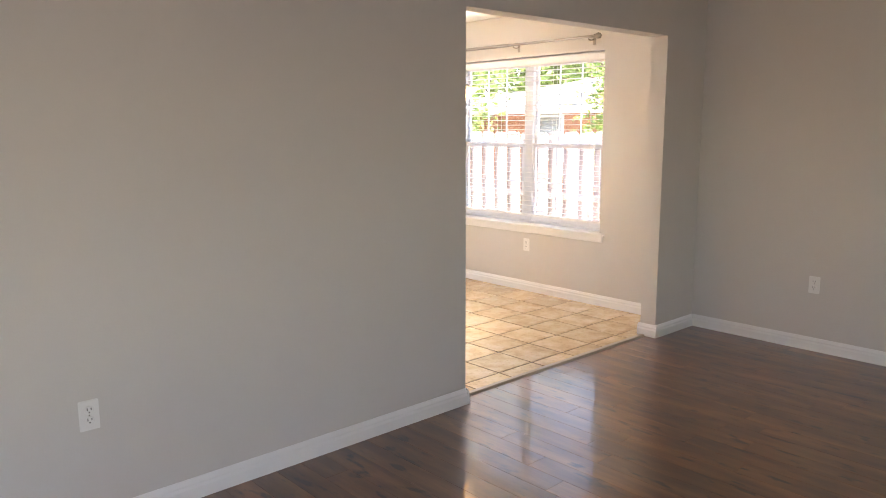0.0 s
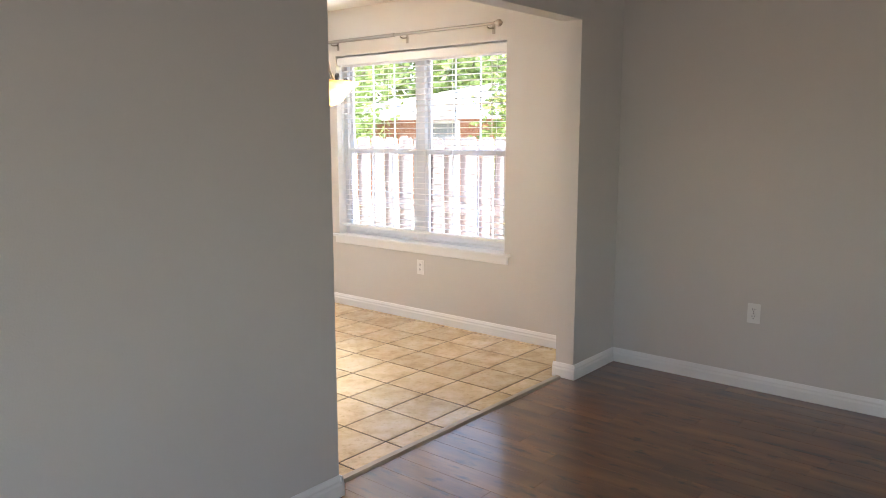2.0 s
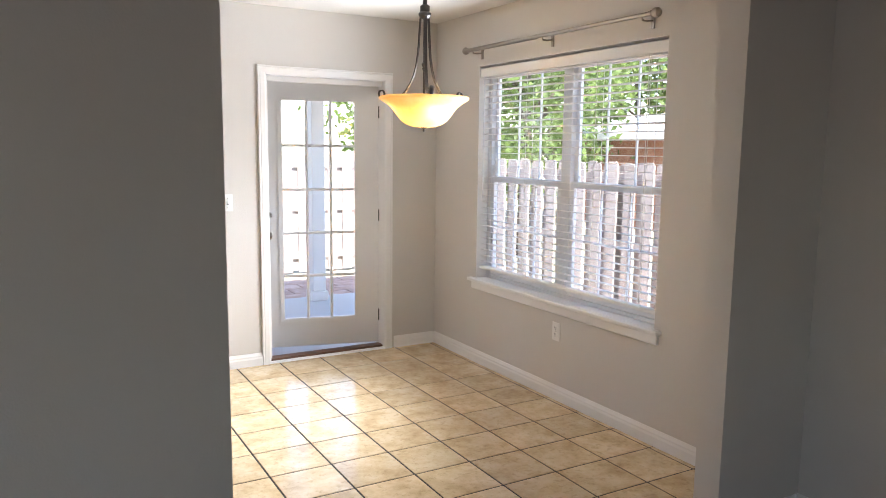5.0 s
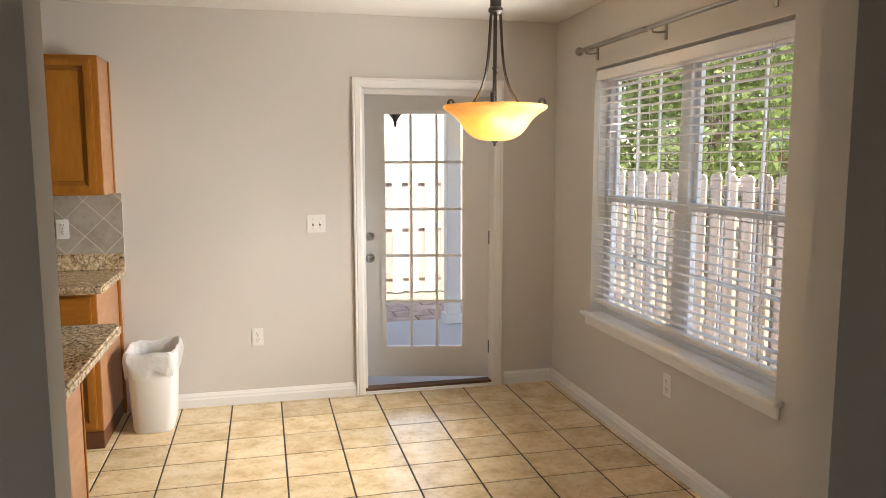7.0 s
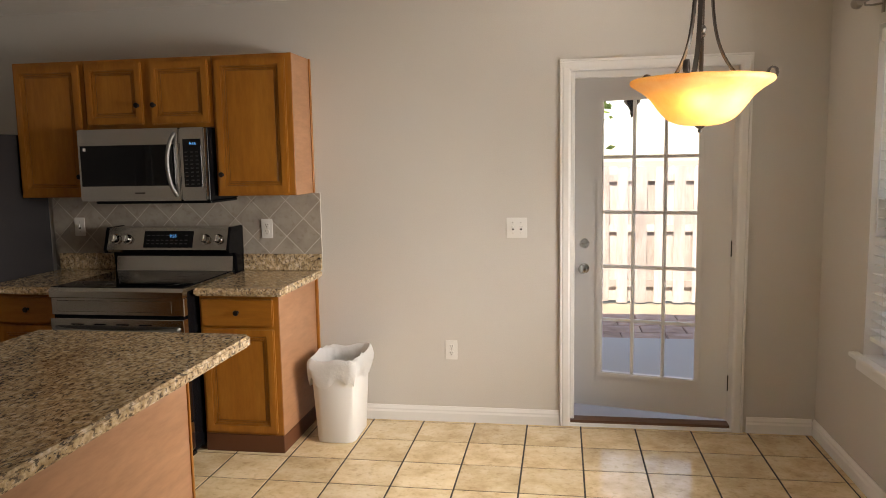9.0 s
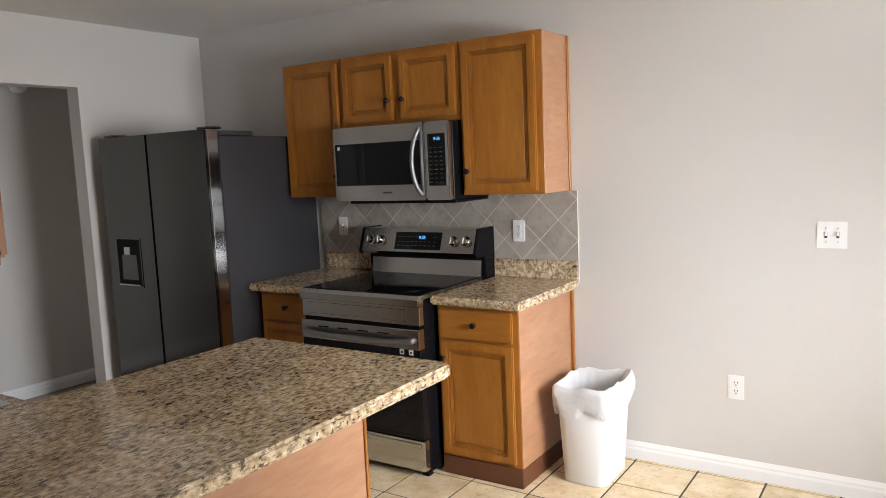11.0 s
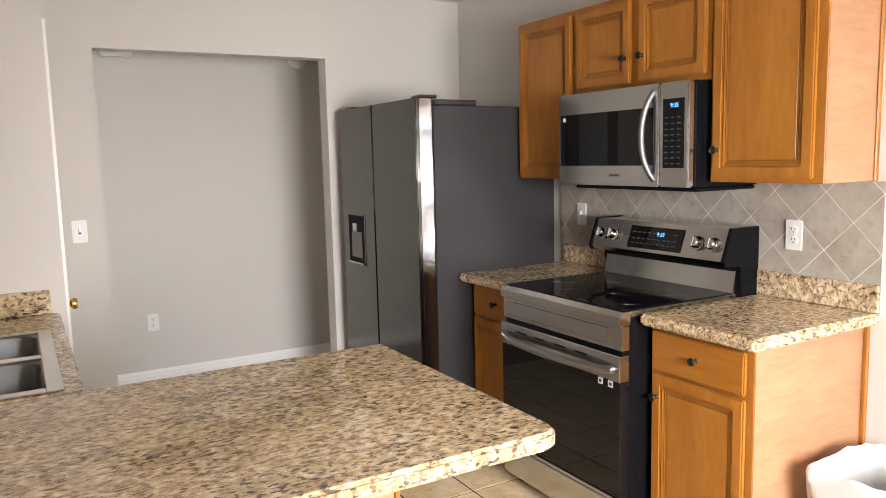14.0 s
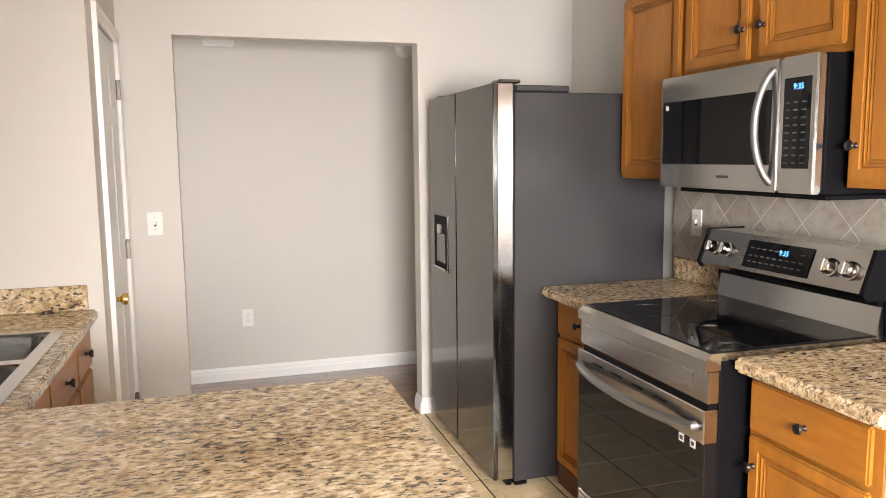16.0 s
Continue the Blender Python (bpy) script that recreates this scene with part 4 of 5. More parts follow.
def kitchen_range():
    r = thing("electric_range", (1.800, 5.455, 0), "stainless steel electric range with a black glass top", "stove")
    W = 0.381
    part("body", boxes(((-W, 0.050, 0.03), (W, 0.70, 0.895)), bev=0.003), M_BLACK, r, "black enamelled sides")
    part("cooktop_frame", prism([(0.0, 0.868), (0.0, 0.900), (0.016, 0.918), (0.66, 0.918), (0.66, 0.896), (0.05, 0.896), (0.05, 0.868)], "x", -W, W), M_STEEL, r)
    g = part("glass_top", boxes(((-W + 0.012, 0.026, 0.9185), (W - 0.012, 0.606, 0.9215)), bev=0.001), M_BLACKGLASS, r, "black ceramic glass cooktop")
    for x, y, q in ((-0.19, 0.19, 0.10), (0.19, 0.18, 0.115), (-0.19, 0.47, 0.078), (0.18, 0.47, 0.078)):
        part("burner_ring", lathe([(q, 0.9216), (q, 0.9221), (q + 0.0025, 0.9221), (q + 0.0025, 0.9216)], 40, None, (x, y, 0)), M_RING, g)
    part("front_panel", boxes(((-W, 0.012, 0.770), (W, 0.049, 0.867)), bev=0.004), M_STEEL, r)
    part("panel_inset", boxes(((-W + 0.035, 0.009, 0.790), (W - 0.07, 0.0135, 0.850)), bev=0.002), M_STEEL, r)
    part("vent_gap", boxes(((-W + 0.01, 0.020, 0.755), (W - 0.01, 0.049, 0.7695))), M_BLACK, r)
    d = part("oven_door", boxes(((-W, 0.004, 0.205), (W, 0.049, 0.754)), bev=0.003), M_BLACKGLASS, r, "black glass oven door")
    part("door_top_rail", boxes(((-W - 0.0005, -0.001, 0.655), (W + 0.0005, 0.046, 0.7545)), bev=0.003), M_STEEL, d)
    for x in (-0.26, -0.13, 0.0, 0.13):
        part("vent_slot", boxes(((x, -0.0025, 0.722), (x + 0.07, 0.0, 0.728))), M_BLACK, d)
    h = bezier((-0.345, -0.012, 0.700), (-0.20, -0.072, 0.690), (0.20, -0.072, 0.690), (0.345, -0.012, 0.700), 18)
    part("oven_handle", tube([(-0.345, 0.0, 0.703)] + h + [(0.345, 0.0, 0.703)], 0.0145, 12), M_HANDLE, d, "curved steel handle", True)
    for x in (0.26, 0.315):
        part("sticker", boxes(((x, 0.0030, 0.628), (x + 0.026, 0.0042, 0.652))), M_LABEL, d)
        part("sticker_mark", boxes(((x + 0.006, 0.0022, 0.634), (x + 0.020, 0.0032, 0.646))), M_SLOT, d)
    part("drawer", boxes(((-W, 0.006, 0.045), (W, 0.049, 0.198)), bev=0.004), M_STEEL, r)
    part("drawer_lip", boxes(((-W + 0.02, -0.002, 0.165), (W - 0.02, 0.008, 0.185)), bev=0.003), M_STEEL, r)
    part("riser", prism([(0.608, 0.922), (0.623, 1.010), (0.71, 1.010), (0.71, 0.90), (0.63, 0.90)], "x", -W + 0.01, W - 0.004), M_STEEL, r)
    part("riser_gap", boxes(((-W + 0.012, 0.612, 1.0105), (W - 0.006, 0.71, 1.038))), M_BLACK, r)
    b = part("backguard", prism([(0.545, 1.040), (0.532, 1.056), (0.578, 1.184), (0.716, 1.184), (0.716, 1.030)], "x", -W, W), M_STEEL, r, "brushed steel control panel")
    part("end_cap", prism([(0.540, 1.036), (0.527, 1.056), (0.574, 1.187), (0.735, 1.187), (0.735, 0.90), (0.640, 0.90), (0.628, 1.03)], "x", W + 0.0005, W + 0.016), M_BLACK, r)
    part("end_cap", prism([(0.540, 1.036), (0.527, 1.056), (0.574, 1.187), (0.735, 1.187), (0.735, 0.90), (0.640, 0.90), (0.628, 1.03)], "x", -W - 0.016, -W - 0.0005), M_BLACK, r)
    tilt = math.degrees(math.atan2(0.046, 0.130))
    m = pose(0, 0.5535, 1.117, 90 - tilt, 0, 0)
    def on_panel(u, v, w=0.0):
        return m @ pose(u, v, w)
    disp = part("display", boxes(((-0.155, -0.050, 0.001), (0.155, 0.050, 0.004)), bev=0.001), M_BLACKGLASS, b, "black control display")
    disp.matrix_basis = on_panel(0.01, 0.0)
    words("clock_digits", "9:35", 0.026, pose(0.03, 0.018, 0.0045), M_BLUE, disp)
    pp = part("panel_print", boxes(*[((-0.135 + 0.03 * k, z, 0.0041), (-0.117 + 0.03 * k, z + 0.004, 0.0046)) for k in range(9) for z in (-0.03, -0.008, 0.02) if not (z > 0 and 4 < k < 8)]), M_INK, disp)
    pp["kind"] = "stuff"
    for u in (-0.325, -0.250, 0.245, 0.325):
        k = part("dial", lathe([(0, 0.001), (0.030, 0.001), (0.030, 0.005), (0.024, 0.007), (0.023, 0.030), (0.021, 0.033), (0, 0.033)], 28, None, (0, 0, 0)), M_STEEL, b, "steel burner dial", True)
        k.matrix_basis = on_panel(u, 0.0)
        gr = part("grip", boxes(((-0.005, -0.021, 0.033), (0.005, 0.021, 0.040)), bev=0.002), M_CHROME, k)
    for x in (-0.34, 0.34):
        part("foot", boxes(((x - 0.02, 0.06, 0.0005), (x + 0.02, 0.10, 0.03))), M_BLACK, r)


kitchen_range()


def microwave():
    m = thing("microwave", (1.790, 5.80, 1.350), "stainless over-range microwave with a curved handle", "microwave")
    W, H = 0.383, 0.408
    part("body", boxes(((-W + 0.002, 0.035, 0.004), (W + 0.004, 0.395, H)), bev=0.003), M_BLACK, m, "black case")
    d = part("door", boxes(((-W, 0.0, 0.006), (0.233, 0.034, H)), bev=0.006, seg=2), M_STEEL, m, "brushed steel door")
    part("door_window", boxes(((-W + 0.016, -0.0015, 0.090), (0.205, 0.004, 0.318)), bev=0.001), M_BLACKGLASS, d, "black glass window")
    part("sticker", boxes(((-W + 0.035, -0.0022, 0.288), (-W + 0.052, -0.0014, 0.305))), M_LABEL, d)
    part("badge", boxes(((-0.045, -0.0008, 0.045), (0.015, 0.001, 0.054))), M_STEELDARK, d)
    c = part("control_panel", boxes(((0.236, 0.0, 0.006), (W, 0.034, H)), bev=0.006, seg=2), M_STEEL, m)
    k = part("keypad", boxes(((0.256, -0.0015, 0.080), (W - 0.020, 0.004, 0.345)), bev=0.001), M_BLACKGLASS, c, "black keypad")
    kp = part("key_print", boxes(*[((0.266 + 0.032 * i, -0.0022, 0.095 + 0.022 * j), (0.282 + 0.032 * i, -0.0016, 0.099 + 0.022 * j)) for i in range(3) for j in range(9)]), M_INK, k)
    kp["kind"] = "stuff"
    words("clock_digits", "9:35", 0.024, pose(0.315, -0.0022, 0.318, 90, 0, 0), M_BLUE, k)
    pts = bezier((0.205, -0.004, 0.040), (0.175, -0.055, 0.12), (0.175, -0.055, 0.29), (0.205, -0.004, 0.372), 18)
    part("handle", tube([(0.205, 0.003, 0.034)] + pts + [(0.205, 0.003, 0.378)], 0.0115, 12), M_HANDLE, m, "curved steel handle", True)
    part("vent_grille", boxes(((-W + 0.06, 0.05, -0.012), (W + 0.003, 0.385, 0.003)), bev=0.004), M_BLACK, m)


microwave()

# sink run and peninsula
CY = 3.715
sc = thing("sink_cabinet", (1.44, SY1, 0), "honey maple base cabinets under the sink", "cabinet")
part("body", boxes(((-0.615, 0.001, 0.10), (0.615, 0.575, 0.690)), ((-0.615, 0.001, 0.0005), (0.615, 0.52, 0.10)), ((-0.615, 0.556, 0.690), (0.615, 0.575, 0.868)), bev=0.002), M_MAPLE, sc)
for x0, x1 in ((-0.60, -0.315), (-0.30, 0.14), (0.15, 0.58)):
    for z0, z1, nm in ((0.700, 0.845, "drawer_front"), (0.115, 0.685, "door")):
        fr = part(nm, boxes(((x0, 0.576, z0), (x1, 0.596, z1)), bev=0.005, seg=2), M_MAPLE_H if nm == "drawer_front" else M_MAPLE, sc)
        part("knob", lathe([(0, 0), (0.009, 0), (0.006, -0.004), (0.005, -0.012), (0.013, -0.018), (0.0155, -0.023), (0.013, -0.028), (0, -0.030)], 16, None, ((x0 + x1) / 2 if nm == "drawer_front" else x1 - 0.03, 0.596, 0.775 if nm == "drawer_front" else 0.60), "y"), M_KNOB, fr, "dark bronze round knob", True)

pc = thing("peninsula_cabinet", (2.46, SY1, 0), "maple veneered back of the kitchen peninsula", "cabinet")
part("body", boxes(((-0.400, 0.001, 0.0005), (0.392, 1.118, 0.868)), bev=0.002), M_MAPLE, pc)
part("back_panel", boxes(((0.3925, 0.002, 0.001), (0.400, 1.120, 0.867))), M_PANEL, pc)
part("corner_strip", boxes(((0.382, 1.1185, 0.001), (0.406, 1.130, 0.867)), bev=0.002), M_MAPLE, pc)

SX0, SX1, SKY0, SKY1 = 1.190, 2.010, 3.118, 3.655


def rounded_poly(x0, y0, x1, y1, radii, n=7):
    """A rectangle with a radius for each corner: low-left, low-right, top-right, top-left."""
    out = []
    for (cx, cy, a0), r in zip(((x0, y0, 180), (x1, y0, 270), (x1, y1, 0), (x0, y1, 90)), radii):
        if r <= 0:
            out.append((cx, cy))
            continue
        ox, oy = cx + (r if cx == x0 else -r), cy + (r if cy == y0 else -r)
        out += [(ox + r * math.cos(radians(a0 + 90 * k / n)), oy + r * math.sin(radians(a0 + 90 * k / n))) for k in range(n + 1)]
    return out


bm = prism(rounded_poly(2.040, SY1 + 0.001, 2.952, 4.572, (0, 0, 0.05, 0.012)), "z", 0.869, 0.910)
bmesh.ops.bevel(bm, geom=[e for e in bm.edges if abs(e.verts[0].co.z - e.verts[1].co.z) < 1e-5], offset=0.009, segments=3, affect="EDGES")
tagged(part("countertop", bm, M_GRANITE, None, "", True), "speckled beige granite peninsula countertop with rounded edges", "countertop")
tagged(part("countertop", ring_mesh((PX + 0.001, SY1 + 0.001, 2.0395, CY), (SX0, SKY0, SX1, SKY1), "z", 0.869, 0.910, 0.008, 3), M_GRANITE), "speckled beige granite countertop round the sink", "countertop")
tagged(part("granite_upstand", boxes(((PX + 0.001, SY1 + 0.03, 0.911), (PX + 0.022, 3.685, 1.006)), bev=0.003), M_GRANITE), "speckled granite upstand on the pantry wall", "backsplash")
tagged(part("granite_upstand", boxes(((PX + 0.023, SY1 + 0.001, 0.911), (OL - 0.15, SY1 + 0.021, 1.006)), bev=0.003), M_GRANITE), "speckled granite upstand behind the sink", "backsplash")


def sink():
    s = thing("kitchen_sink", ((SX0 + SX1) / 2, (SKY0 + SKY1) / 2, 0.910), "stainless steel double bowl sink set in granite", "sink")
    w, d = (SX1 - SX0) / 2, (SKY1 - SKY0) / 2
    bw, gap, lip = 0.355, 0.025, 0.030
    cuts = [(-gap - bw, -gap), (gap, gap + bw)]
    part("rim", boxes(((-w - 0.012, -d - 0.012, 0.0005), (w + 0.012, -d + 0.085, 0.006)), ((-w - 0.012, d - lip, 0.0005), (w + 0.012, d + 0.012, 0.006)), ((-w - 0.012, -d + 0.085, 0.0005), (cuts[0][0], d - lip, 0.006)), ((cuts[1][1], -d + 0.085, 0.0005), (w + 0.012, d - lip, 0.006)), ((cuts[0][1], -d + 0.085, 0.0005), (cuts[1][0], d - lip, 0.006)), bev=0.002), M_STEEL, s)
    for x0, x1 in cuts:
        y0, y1 = -d + 0.085, d - lip
        bm = bmesh.new()
        rings = []
        for z, ins, r in ((0.004, -0.004, 0.06), (-0.004, 0.004, 0.06), (-0.15, 0.016, 0.07), (-0.185, 0.05, 0.06)):
            rings.append([bm.verts.new((a, b, z)) for a, b in rounded_poly(x0 + ins, y0 + ins, x1 - ins, y1 - ins, (r, r, r, r))])
        for a, b in zip(rings, rings[1:]):
            for k in range(len(a)):
                bm.faces.new((a[k], a[(k + 1) % len(a)], b[(k + 1) % len(b)], b[k]))
        bm.faces.new(rings[-1])
        bmesh.ops.recalc_face_normals(bm, faces=bm.faces)
        bmesh.ops.solidify(bm, geom=list(bm.faces), thickness=0.0012)
        bowl = part("bowl", bm, M_SINK, s, "", True)
        part("drain", lathe([(0, -0.182), (0.045, -0.182), (0.050, -0.179), (0.042, -0.179), (0.038, -0.183), (0, -0.183)], 24, None, ((x0 + x1) / 2, (y0 + y1) / 2, 0)), M_CHROME, bowl)


sink()

# wall cabinet over the sink
uc = thing("wall_cabinet", (2.17, SY1, 1.375), "honey maple wall cabinet on the sink wall", "cabinet", 0, "kitchen wall cabinets")
part("body", boxes(((-0.45, 0.001, 0), (0.45, 0.300, 0.777)), bev=0.002), M_MAPLE, uc)
for x0, x1 in ((-0.44, -0.005), (0.005, 0.44)):
    part("door", boxes(((x0, 0.301, 0.015), (x1, 0.321, 0.755)), bev=0.005, seg=2), M_MAPLE, uc)

# ---- waste bin ----


def bin_():
    b = thing("trash_bin", (2.868, 5.925, 0), "white plastic trash bin with a white liner bag", "trash bin")

    def ring(bm, hx, hy, z, r, j=0.0, sag=0.0, n=4):
        vs = []
        pts = rounded_poly(-hx, -hy, hx, hy, (r, r, r, r), n)
        if n > 4:
            pts = [(p[0] + (q[0] - p[0]) * k / 6, p[1] + (q[1] - p[1]) * k / 6) for p, q in zip(pts, pts[1:] + pts[:1]) for k in range(6 if math.dist(p, q) > 0.05 else 1)]
        for x, y in pts:
            a = math.atan2(y, x)
            k = 1 + j * (noise.noise((4.0 * math.cos(a), 4.0 * math.sin(a), z * 9)) + 0.5 * noise.noise((13 * math.cos(a), 13 * math.sin(a), z * 14)))
            vs.append(bm.verts.new((x * k, y * k, z + sag * (noise.noise((1.9 * math.cos(a) + 5, 1.9 * math.sin(a), 4.2)) + 0.35 * noise.noise((9 * math.cos(a), 9 * math.sin(a), 1.7))))))
        return vs

    def skin(bm, rings):
        for a, q in zip(rings, rings[1:]):
            for k in range(len(a)):
                bm.faces.new((a[k], a[(k + 1) % len(a)], q[(k + 1) % len(q)], q[k]))
    bm = bmesh.new()
    rs = [ring(bm, 0.106, 0.150, 0.002, 0.045, n=2), ring(bm, 0.111, 0.156, 0.012, 0.048, n=2), ring(bm, 0.132, 0.180, 0.42, 0.055, n=2), ring(bm, 0.137, 0.185, 0.425, 0.055, n=2), ring(bm, 0.137, 0.185, 0.445, 0.055, n=2), ring(bm, 0.130, 0.178, 0.445, 0.055, n=2), ring(bm, 0.108, 0.152, 0.02, 0.048, n=2)]
    skin(bm, rs)
    bm.faces.new(rs[0][::-1])
    bm.faces.new(rs[-1])
    bmesh.ops.recalc_face_normals(bm, faces=bm.faces)
    part("bucket", bm, M_BIN, b, "", True)
    bm = bmesh.new()
    rs = [ring(bm, hx, hy, z, 0.055, j, sg, 8) for hx, hy, z, j, sg in ((0.141, 0.189, 0.330, 0.05, 0.12), (0.145, 0.193, 0.352, 0.06, 0.11), (0.147, 0.195, 0.390, 0.06, 0.06), (0.148, 0.196, 0.425, 0.09, 0.035), (0.148, 0.196, 0.452, 0.06, 0.02), (0.145, 0.193, 0.470, 0.05, 0.022), (0.137, 0.185, 0.478, 0.05, 0.024), (0.127, 0.175, 0.466, 0.05, 0.02), (0.120, 0.168, 0.40, 0.10, 0.0), (0.112, 0.160, 0.31, 0.12, 0.0), (0.102, 0.150, 0.20, 0.10, 0.0))]
    skin(bm, rs)
    part("liner_bag", bm, M_LINER, b, "crumpled white bin liner folded over the rim", True)


bin_()

# ---- outside ----
struct("ground", boxes(((-300, -300, -0.55), (300, 300, -0.302))), M_GROUND, "dry sandy yard ground", "ground")
struct("patio_slab", boxes(((2.0, NY + 0.165, -0.30), (6.3, 8.6, -0.045)), bev=0.01), M_CONC, "pale grey concrete porch slab", "patio")
struct("side_patio", boxes(((EX + 0.17, 1.8, -0.30), (7.40, 6.3, -0.12)), bev=0.01), M_PAVER, "pinkish clay paving beside the house", "patio")
pav = struct("paved_path", boxes(((1.0, 8.61, -0.302), (7.2, 9.75, -0.100))), M_GROUND, "pinkish paver path beyond the porch", "path")
pm = finish(boxes(((-0.195, -0.135, 0), (0.195, 0.135, 0.035)), bev=0.008), "paver", M_PAVER)
for i in range(15):
    for j in range(4):
        po = new("paver", pm)
        po.parent = pav
        po.location = (1.25 + 0.40 * i + (0.2 if j % 2 else 0), 8.76 + 0.28 * j, -0.100)
struct("porch_ceiling", boxes(((2.0, NY + 0.165, 2.40), (6.3, 8.75, 2.46))), M_SIDING, "white porch ceiling", "ceiling")
struct("porch_wall", boxes(((2.6, NY + 0.17, -0.3), (2.75, 8.5, 2.4))), M_BRICK, "brick side wall of the porch", "wall")
pcol = thing("porch_column", (5.33, 8.42, -0.045), "white square porch column on the slab", "column")
part("shaft", boxes(((-0.07, -0.07, 0.10), (0.07, 0.07, 2.36)), bev=0.006), M_SIDING, pcol)
part("plinth", boxes(((-0.09, -0.09, 0.0), (0.09, 0.09, 0.10)), bev=0.006), M_SIDING, pcol)
part("capital", boxes(((-0.09, -0.09, 2.36), (0.09, 0.09, 2.444)), bev=0.006), M_SIDING, pcol)
lan = thing("porch_lantern", (4.604, 7.48, 2.399), "dark metal lantern hanging from the porch ceiling", "lantern")
part("chain_rod", tube([(0, 0, -0.001), (0, 0, -0.24)], 0.006, 8), M_BRONZE, lan)
part("cage", lathe([(0, -0.24), (0.05, -0.245), (0.095, -0.30), (0.090, -0.31), (0.055, -0.46), (0.028, -0.49), (0.012, -0.52), (0.016, -0.535), (0, -0.575)], 8), M_BRONZE, lan)


def fence(name, axis, fixed, lo, hi, side):
    """Alternating boards on both sides of three rails."""
    f = thing(name, (0, 0, -0.30), "weathered wooden shadowbox fence", "fence")
    L = hi - lo

    def seg(a, b, d0, d1, z0, z1):
        return ((a, fixed + d0, z0), (b, fixed + d1, z1)) if axis == "x" else ((fixed + d0, a, z0), (fixed + d1, b, z1))
    for z in (0.22, 0.92, 1.55):
        part("rail", boxes(seg(lo, hi, -0.019, 0.019, z, z + 0.085)), M_FENCE, f)
    n = int(L / 2.4) + 1
    for k in range(n):
        a = lo + k * 2.4
        part("post", boxes(seg(a, a + 0.089, 0.02, 0.10, 0, 1.70)), M_FENCE, f)
    pitch = 0.115
    me = []
    for d in (-0.037, 0.020):
        bm = prism([(-0.068, 0.03), (0.068, 0.03), (0.068, 1.70), (0.045, 1.735), (-0.045, 1.735), (-0.068, 1.70)], "y" if axis == "x" else "x", d, d + 0.017)
        me.append(finish(bm, "picket", M_FENCE))
    for k in range(int(L / pitch)):
        o = new("picket", me[k % 2])
        o.parent = f
        c = lo + 0.07 + k * pitch
        o.location = (c, fixed, random.uniform(-0.012, 0.012)) if axis == "x" else (fixed, c, random.uniform(-0.012, 0.012))


fence("fence", "y", 7.55, 1.5, 11.4, -1)
fence("fence", "x", 11.5, -0.5, 7.5, -1)


def tree(at, h, spread, n, seed):
    rnd = random.Random(seed)
    t = thing("tree", at, "leafy green tree behind the fence", "tree", 0, "trees behind the fence")
    bm = tube([(0, 0, 0), (0.05, 0.02, h * 0.3), (0.0, 0.06, h * 0.6), (0.08, 0.0, h * 0.9)], [0.16, 0.12, 0.08, 0.03], 9)
    tips = []
    for k in range(16):
        a, z = rnd.uniform(0, 6.28), h * rnd.uniform(0.18, 0.85)
        q = Vector((spread * rnd.uniform(0.5, 1) * math.cos(a), spread * rnd.uniform(0.5, 1) * math.sin(a), z + rnd.uniform(0.1, 0.25) * h))
        tube([(0, 0, z), q * 0.5 + Vector((0, 0, z * 0.5 + 0.1)), q], [0.05, 0.03, 0.012], 6, bm)
        tips += [q, q * 0.6 + Vector((0, 0, z * 0.4))]
    part("trunk", bm, M_BARK, t)
    vs, fs = [], []
    for k in range(n):
        c = rnd.choice(tips) + Vector((rnd.gauss(0, 0.30), rnd.gauss(0, 0.30), rnd.gauss(0, 0.26))) * spread * 0.55
        s = rnd.uniform(0.05, 0.10) * max(1.0, spread / 1.6)
        m = Matrix.Translation(c) @ Euler((rnd.uniform(0, 6), rnd.uniform(0, 6), rnd.uniform(0, 6))).to_matrix().to_4x4()
        i = len(vs)
        vs += [m @ Vector(p) for p in ((-s * 0.45, 0, 0), (0, -s, 0.01), (s * 0.45, 0, 0), (0, s, 0.015))]
        fs.append((i, i + 1, i + 2, i + 3))
    me = bpy.data.meshes.new("crown")
    me.from_pydata(vs, [], fs)
    me.materials.append(M_LEAF)
    o = new("crown", me)
    o.parent = t
    o["kind"] = "stuff"


tree((10.3, 11.6, -0.3), 4.6, 1.7, 6000, 1)
tree((13.5, 15.0, -0.3), 5.4, 2.2, 6000, 2)
tree((9.6, 14.2, -0.3), 4.8, 1.9, 5000, 3)
tree((3.6, 13.6, -0.3), 3.0, 1.1, 3000, 4)
tree((23.5, 19.0, -0.3), 8.5, 3.6, 6000, 5)
tree((25.5, 12.0, -0.3), 8.0, 3.6, 6000, 6)
tree((22.5, 21.5, -0.3), 8.5, 3.8, 6000, 8)
tree((13.2, 8.6, -0.3), 3.2, 1.1, 3000, 7)


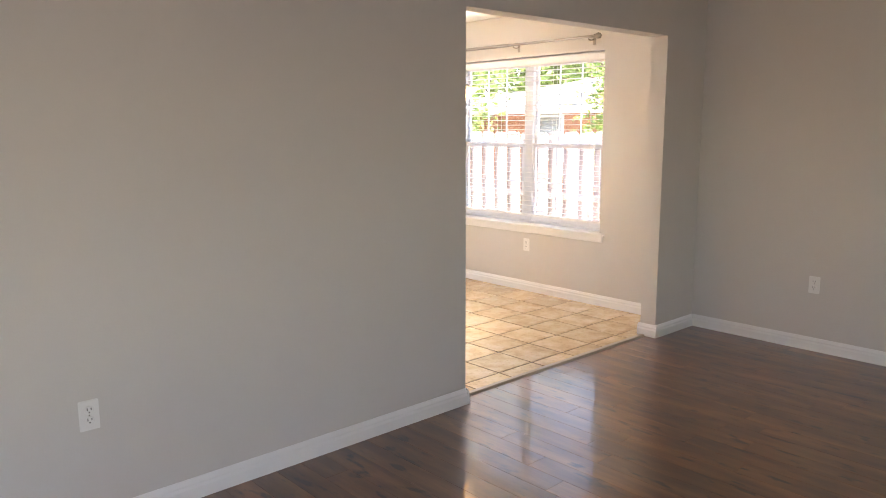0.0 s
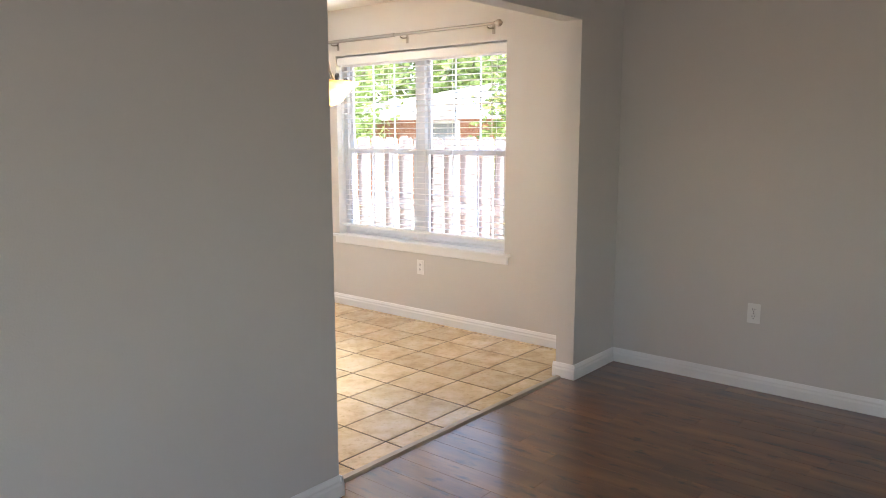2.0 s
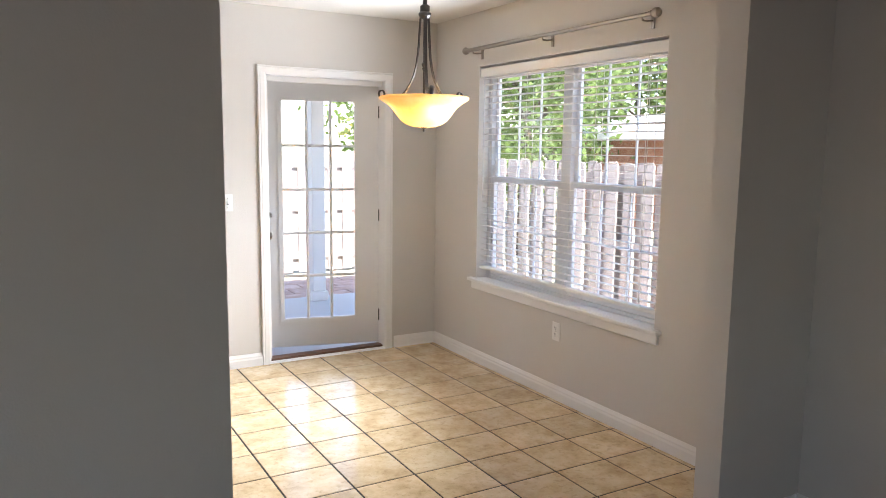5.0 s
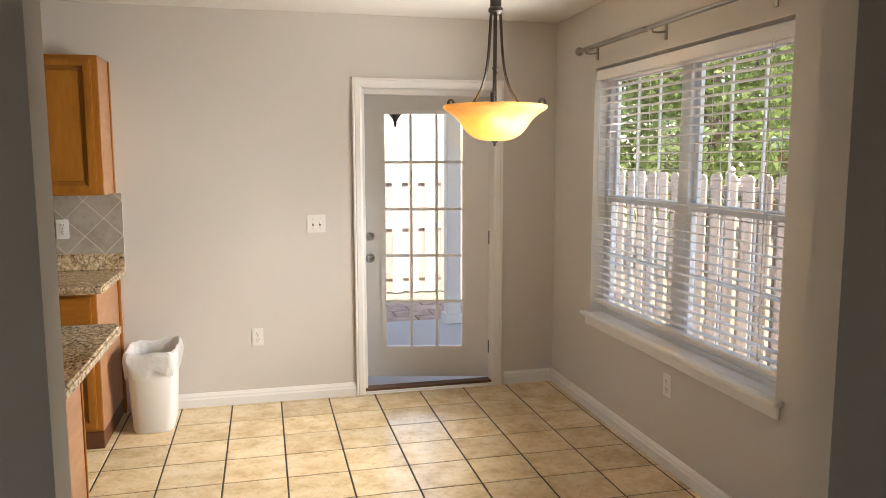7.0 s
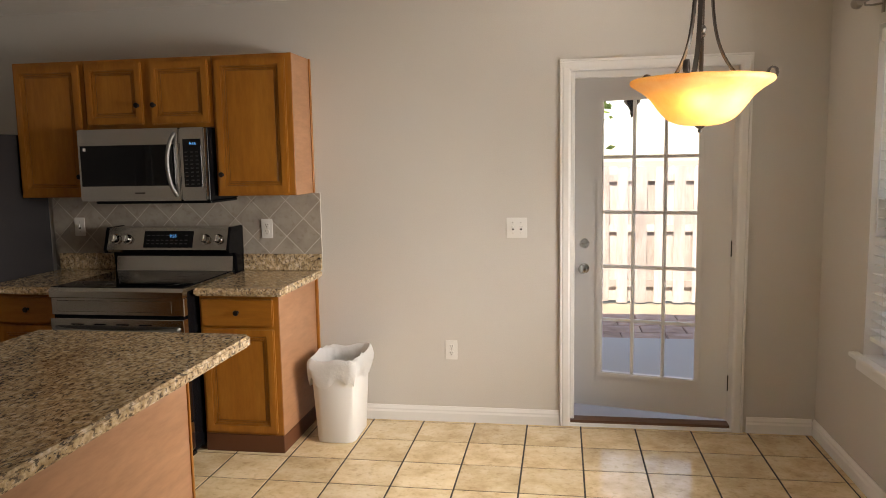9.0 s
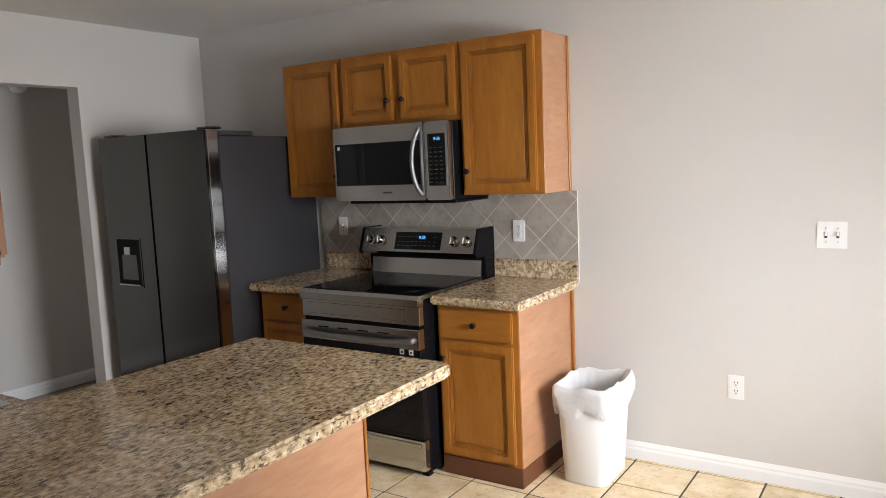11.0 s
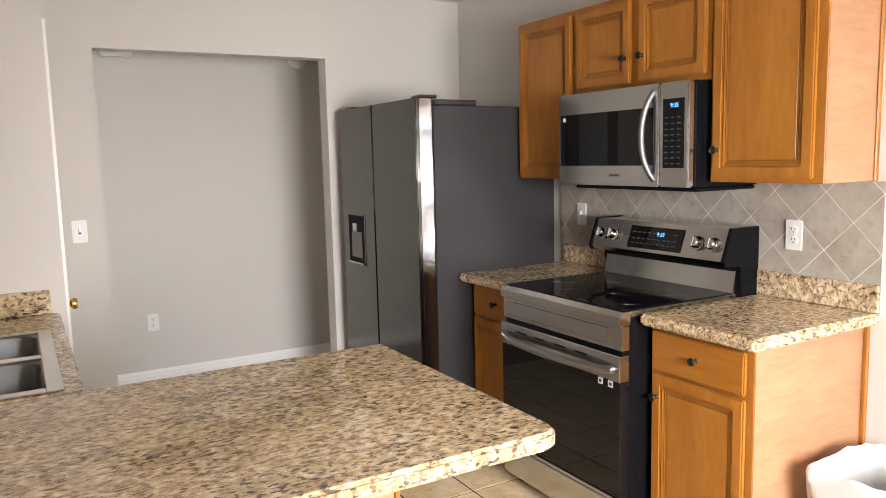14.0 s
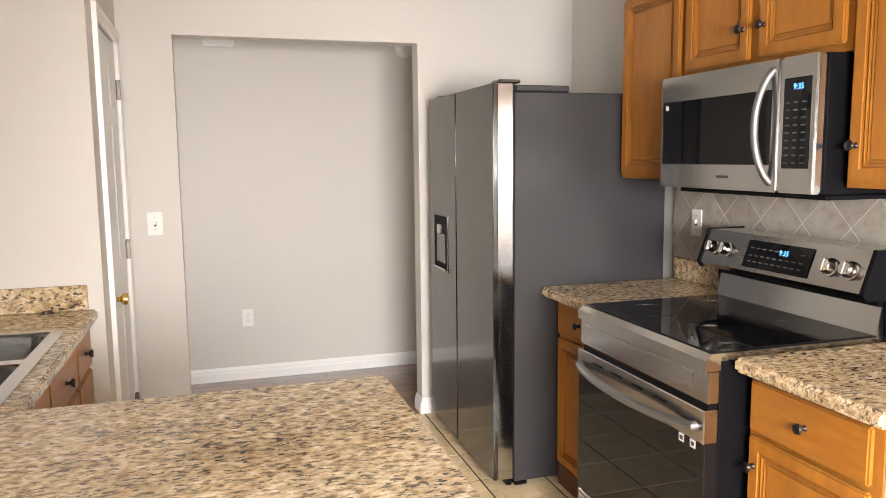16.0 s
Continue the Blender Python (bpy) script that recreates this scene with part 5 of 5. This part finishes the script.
def neighbour(at, w, d, h, label):
    """A low brick house with a hipped roof, eaves and windows."""
    n = thing("neighbour_house", at, label, "house")
    part("wall", boxes(((-w / 2, -d / 2, 0), (w / 2, d / 2, h))), M_BRICK, n)
    bm = bmesh.new()
    e = 0.5
    b = [bm.verts.new(p) for p in ((-w / 2 - e, -d / 2 - e, h + 0.001), (w / 2 + e, -d / 2 - e, h + 0.001), (w / 2 + e, d / 2 + e, h + 0.001), (-w / 2 - e, d / 2 + e, h + 0.001))]
    r = [bm.verts.new((0, -d / 2 + w / 2, h + 1.0)), bm.verts.new((0, d / 2 - w / 2, h + 1.0))]
    for f in ((b[0], b[1], r[0]), (b[1], b[2], r[1], r[0]), (b[2], b[3], r[1]), (b[3], b[0], r[0], r[1]), b[::-1]):
        bm.faces.new(f)
    part("roof", bm, M_ROOF, n)
    part("fascia", boxes(((-w / 2 - e - 0.01, -d / 2 - e, h - 0.14), (-w / 2 - e + 0.02, d / 2 + e, h)), ((-w / 2, -d / 2 - e - 0.01, h - 0.14), (w / 2, -d / 2 - e + 0.02, h))), M_SIDING, n)
    for y in (-d / 4, d / 5):
        wi = part("window", boxes(((-w / 2 - 0.03, y - 0.6, 0.9), (-w / 2 - 0.001, y + 0.6, 2.1)), bev=0.01), M_VINYL, n)
        part("pane", boxes(((-w / 2 - 0.036, y - 0.52, 0.98), (-w / 2 - 0.031, y + 0.52, 2.02))), M_FARGLASS, wi)


neighbour((19.0, 10.0, -0.3), 7.0, 14.0, 2.25, "low brick neighbour house with a pale shingle roof")

# ---- pieces of floors and walls ----
# dining and kitchen tiles
struct("floor_tiled", boxes(((KX, SY1, -0.0115), (EX, NY, -0.0035)), ((OL, 3.05, -0.0115), (OR_, SY1, -0.0035)), ((KX - 0.0, SY1, -0.0118), (EX, SY1 + 0.001, -0.004))), M_GROUT, "beige ceramic tile floor with dark grout", "floor")
tfloor = bpy.data.objects["floor_tiled"]
TP, TQ, TX, TY, JT = 0.3085, 0.2965, 3.912, 6.1645, 0.0080
for i in range(-14, 6):
    for j in range(-11, 2):
        x0, y0 = TX + i * TP + JT / 2, TY + (j - 1) * TQ + JT / 2
        x1, y1 = x0 + TP - JT, y0 + TQ - JT
        lim = 3.0885 if (x1 > OL and x0 < OR_) else SY1
        x0, x1, y0, y1 = max(x0, KX), min(x1, EX), max(y0, lim), min(y1, NY)
        if x1 - x0 < 0.02 or y1 - y0 < 0.01:
            continue
        cx, cy = (x0 + x1) / 2, (y0 + y1) / 2
        w, d = (x1 - x0) / 2, (y1 - y0) / 2
        o = part("tile", boxes(((-w, -d, -0.004), (w, d, 0.0)), bev=0.0018), M_TILE, tfloor)
        o.location = (cx, cy, random.uniform(-0.0004, 0.0004))

# dark planks in the living room and hall
struct("floor_wood", boxes(((-3.0, -3.6, -0.0115), (EX, 3.045, -0.0045)), ((HX, 3.0455, -0.0115), (KX, 6.06, -0.0045))), M_TOE, "dark brown wood plank floor", "floor")
wfloor = bpy.data.objects["floor_wood"]
rest_v, rest_f = [], []
PW = 0.124


def plank(x0, x1, y0, y1, near):
    if near:
        o = part("plank", boxes(((-(x1 - x0) / 2, -(y1 - y0) / 2, -0.0044), ((x1 - x0) / 2, (y1 - y0) / 2, 0.0)), bev=0.0007), M_PLANK, wfloor)
        o.location = ((x0 + x1) / 2, (y0 + y1) / 2, 0)
    else:
        i = len(rest_v)
        rest_v.extend([(x0, y0, 0), (x1, y0, 0), (x1, y1, 0), (x0, y1, 0)])
        rest_f.append((i, i + 1, i + 2, i + 3))


rp = random.Random(5)
for k in range(int(8.5 / PW) + 1):
    x0 = EX - (k + 1) * PW
    y = 3.034
    first = True
    while y > -3.6 and x0 > -3.0:
        ln_ = rp.uniform(0.25, 1.2) if first else rp.uniform(0.7, 1.22)
        first = False
        y0 = max(y - ln_, -3.6)
        plank(x0 + 0.0004, x0 + PW - 0.0004, y0 + 0.0004, y - 0.0004, x0 > 1.6 and y > 0.9)
        y = y0
for k in range(9):
    x0 = HX + k * PW
    y = 3.046
    while y < 6.06:
        y1 = min(y + rp.uniform(0.5, 1.2), 6.06)
        plank(x0 + 0.0008, min(x0 + PW - 0.0008, KX - 0.0), y + 0.0008, y1 - 0.0008, True)
        y = y1
me = bpy.data.meshes.new("plank_field")
me.from_pydata(rest_v, [], rest_f)
me.materials.append(M_PLANK)
rest = new("plank_field", me)
rest.parent = wfloor
rest["kind"] = "stuff"

# diamond wall tiles over the counters
struct("backsplash_tiled", boxes(((0.93, NY - 0.007, 0.90), (2.692, NY - 0.0005, 1.374))), M_GROUTL, "greige diamond-laid wall tiles with pale grout", "backsplash")
bsp = bpy.data.objects["backsplash_tiled"]
DG = 0.2155
for i in range(-1, 20):
    for j in range(-1, 7):
        cx, cz = 0.86 + i * DG / 2, 0.90 + j * DG / 2
        if (i + j) % 2:
            continue
        h = DG / 2 - 0.0028
        poly = clip([(cx + h, cz), (cx, cz + h), (cx - h, cz), (cx, cz - h)], 0.93, 2.692, 0.90, 1.374)
        if len(poly) < 3:
            continue
        area = abs(sum(a[0] * b[1] - b[0] * a[1] for a, b in zip(poly, poly[1:] + poly[:1]))) / 2
        if area < 0.0004:
            continue
        o = part("tile", prism([(a - cx, b - cz) for a, b in poly], "y", -0.0014, 0.0), M_BSTILE, bsp)
        o.location = (cx, NY - 0.0072, cz)
